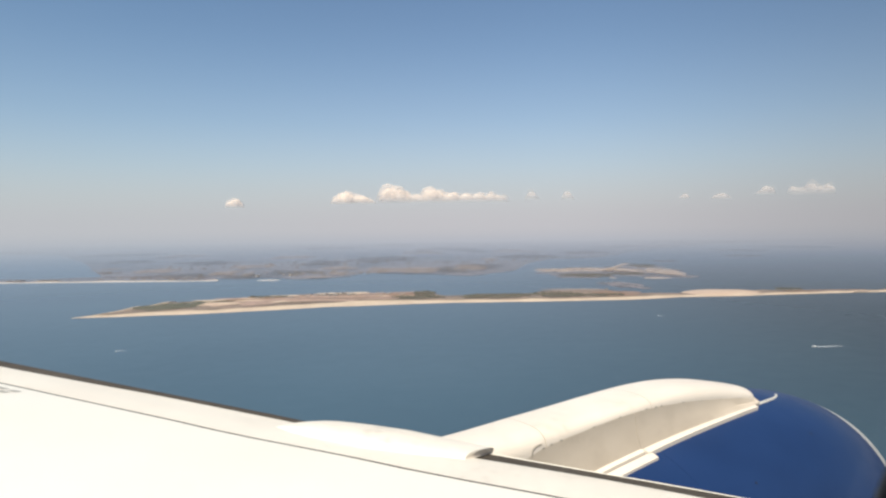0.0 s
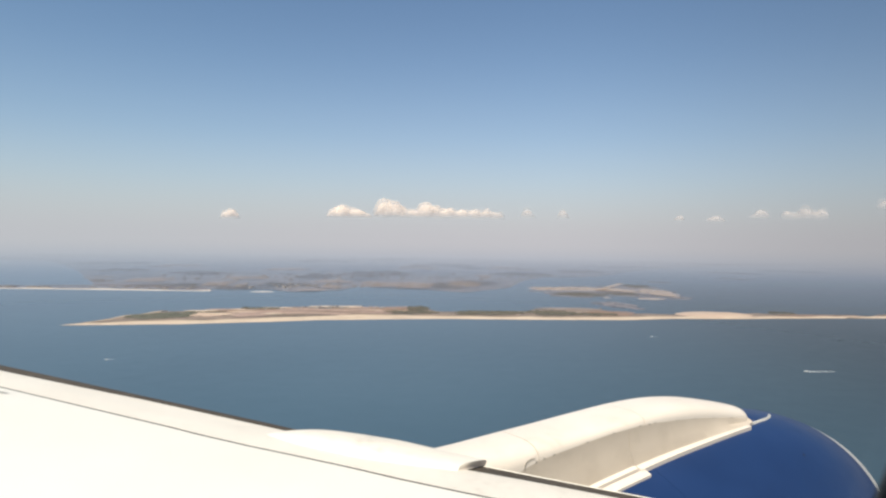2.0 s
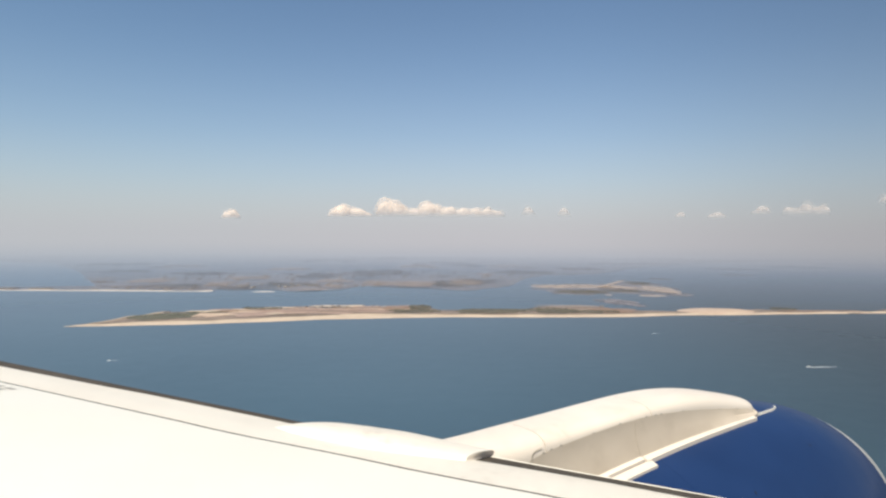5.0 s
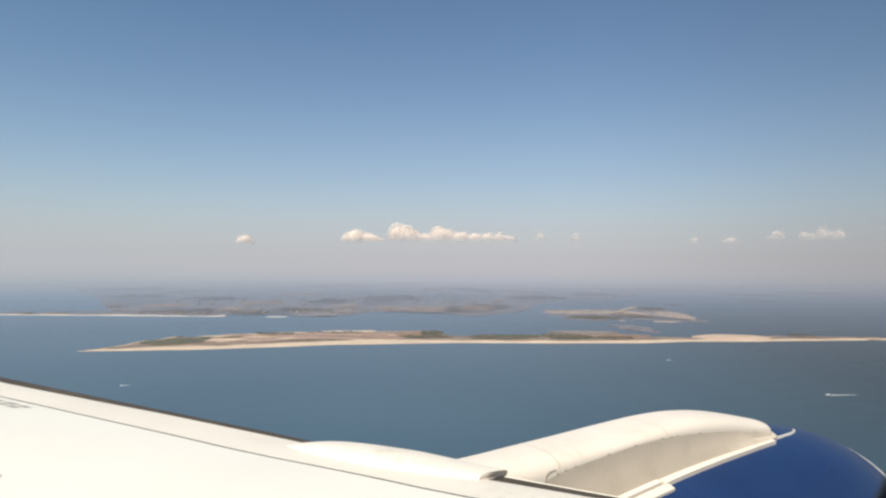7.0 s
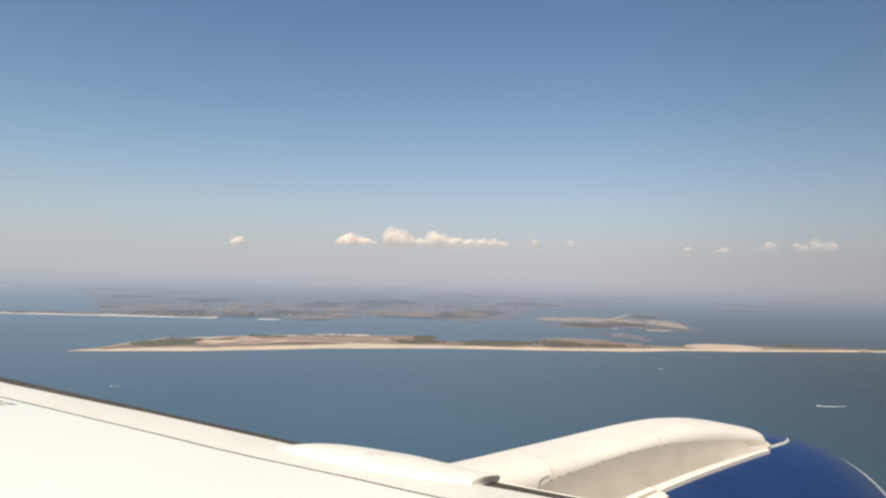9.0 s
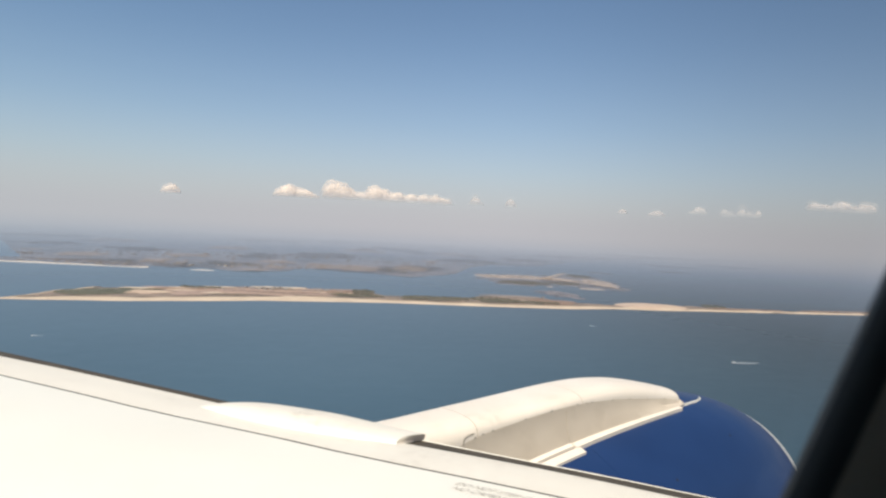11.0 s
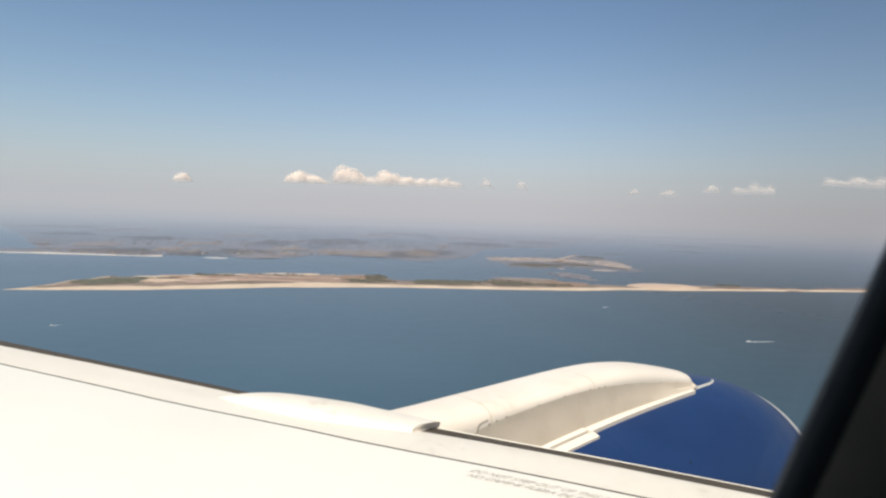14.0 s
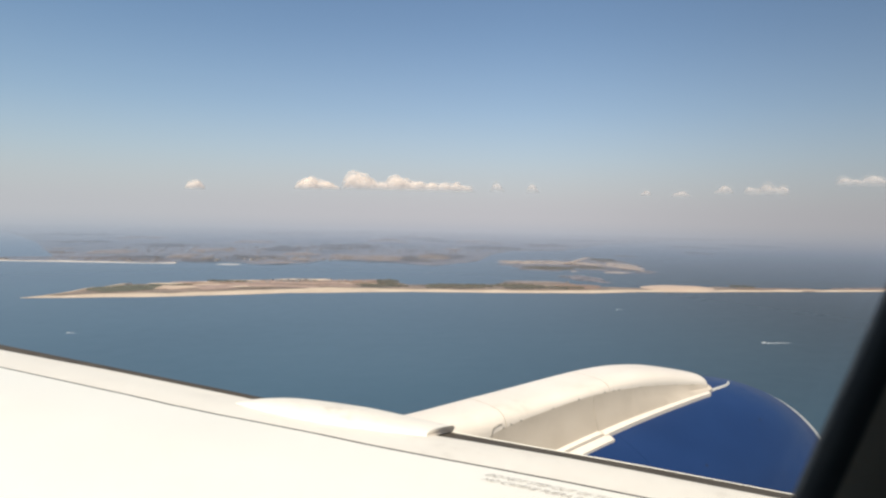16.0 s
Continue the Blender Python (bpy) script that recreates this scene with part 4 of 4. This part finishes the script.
# ---- window and cabin ----
def win_outline(o, Y, k=72):
    """The window's rounded outline, o metres larger all round, leaning with the wall, Y out at eye height."""
    pts = []
    hx, hz, rad = 0.20 + o, 0.25 + o, 0.10 + o
    for i in range(k):
        t_ = 2 * math.pi * i / k
        cx, cz = math.copysign(hx - rad, math.cos(t_)), math.copysign(hz - rad, math.sin(t_))
        z = 0.06 + cz + rad * math.sin(t_)
        pts.append((0.068 + 0.15 * (z + 0.08) + cx + rad * math.cos(t_), Y - 0.28 * z, z))
    return pts


surround = group("window_surround", "dark moulded cabin window surround")
air("gasket", loft([win_outline(0.11, 0.096), win_outline(0.03, 0.078), win_outline(0.004, 0.073), win_outline(0.0, 0.07), win_outline(0.0, 0.067), win_outline(0.0015, 0.063), win_outline(0.0045, 0.059), win_outline(0.06, 0.057)]), M_GASKET, surround, "black rubber window gasket")
air("reveal", loft([win_outline(0.0045, 0.0588), win_outline(0.008, 0.051), win_outline(0.022, 0.03), win_outline(0.05, 0.0), win_outline(0.075, -0.03), win_outline(0.10, -0.04), win_outline(0.10, -0.03), win_outline(0.05, 0.05)]), M_REVEAL, surround, "dull grey plastic window reveal")

M_PANE = bpy.data.materials.new("clear_acrylic")
M_PANE.use_nodes = True
pn, pl = M_PANE.node_tree.nodes, M_PANE.node_tree.links
p_tr, p_gl, p_mx = pn.new("ShaderNodeBsdfTransparent"), pn.new("ShaderNodeBsdfGlossy"), pn.new("ShaderNodeMixShader")
p_tr.inputs["Color"].default_value = (0.998, 0.998, 0.998, 1)
p_gl.inputs["Roughness"].default_value = 0.03
p_mx.inputs[0].default_value = 0.012
pl.new(p_tr.outputs[0], p_mx.inputs[1])
pl.new(p_gl.outputs[0], p_mx.inputs[2])
pl.new(p_mx.outputs[0], pn["Material Output"].inputs["Surface"])
pane = air("pane", loft([win_outline(0.012, 0.080), win_outline(0.012, 0.084)], True, True), M_PANE, surround, "clear acrylic window pane")
pane.visible_shadow = False

# the fuselage: a plain closed tube round the seat, with this one window panel let into it
FR, FY, FZ = 1.88, -1.686, -0.5
PX0, PX1, PZ0, PZ1 = -0.55, 0.85, -0.45, 0.75


def skin_y(z, r=FR):
    return FY + math.sqrt(max(0.0, r * r - (z - FZ) ** 2))


def panel_outline(r, k=72):
    """The window panel's edge on a tube of radius r."""
    pts = []
    for i in range(k):
        t_ = 2 * math.pi * i / k
        c_, s_ = math.cos(t_), math.sin(t_)
        g = 1 / max(abs(c_), abs(s_))
        z = (PZ0 + PZ1) / 2 + (PZ1 - PZ0) / 2 * s_ * g
        pts.append(((PX0 + PX1) / 2 + (PX1 - PX0) / 2 * c_ * g, skin_y(z, r), z))
    return pts


fuselage = group("fuselage", "plain white fuselage shell")
air("window_panel", loft([win_outline(0.115, 0.098), panel_outline(FR), panel_outline(FR - 0.03), win_outline(0.115, 0.068)]), M_WHITE, fuselage)
air("cabin_lining", loft([win_outline(0.12, 0.066), panel_outline(FR - 0.032), panel_outline(FR - 0.16), win_outline(0.09, -0.035), win_outline(0.12, 0.066)]), M_CABIN, fuselage, "grey cabin lining round the window")


def tube_arc(x0, x1, a0, a1, n=64):
    """A stretch of double-skinned shell between two angles round the axis."""
    rings = []
    for a_ in np.linspace(a0, a1, n):
        c_, s_ = math.cos(a_), math.sin(a_)
        rings.append([(x, FY + r * c_, FZ + r * s_) for x, r in ((x0, FR), (x1, FR), (x1, FR - 0.16), (x0, FR - 0.16))])
    return loft(rings, True, True)


A0, A1 = math.asin((PZ0 - FZ) / FR), math.asin((PZ1 - FZ) / FR)
FX0, FX1 = -6.0, 9.0
air("shell", tube_arc(FX0, FX1, A1 + 0.0005, 2 * math.pi + A0 - 0.0005), M_WHITE, fuselage)
air("shell", tube_arc(FX0, PX0 - 0.0005, A0, A1, 16), M_WHITE, fuselage)
air("shell", tube_arc(PX1 + 0.0005, FX1, A0, A1, 16), M_WHITE, fuselage)
for x0, x1 in ((FX0, FX0 + 0.08), (FX1 - 0.08, FX1)):
    rings = [[(x, FY + 1.715 * math.cos(a_), FZ + 1.715 * math.sin(a_)) for a_ in np.linspace(0, 2 * math.pi, 65)[:-1]] for x in (x0, x1)]
    air("bulkhead", loft(rings, True, True), M_CABIN, fuselage)
bm = bmesh.new()
bmesh.ops.create_cube(bm, size=1, matrix=Matrix.LocRotScale((1.5, FY, -1.15), None, (14.8, 2.9, 0.06)))
cabin_floor = part("floor", bm, M_CABIN, smooth=False)
cabin_floor.matrix_world = AIR
tagged(cabin_floor, "plain grey cabin floor", "floor", kind="structure")
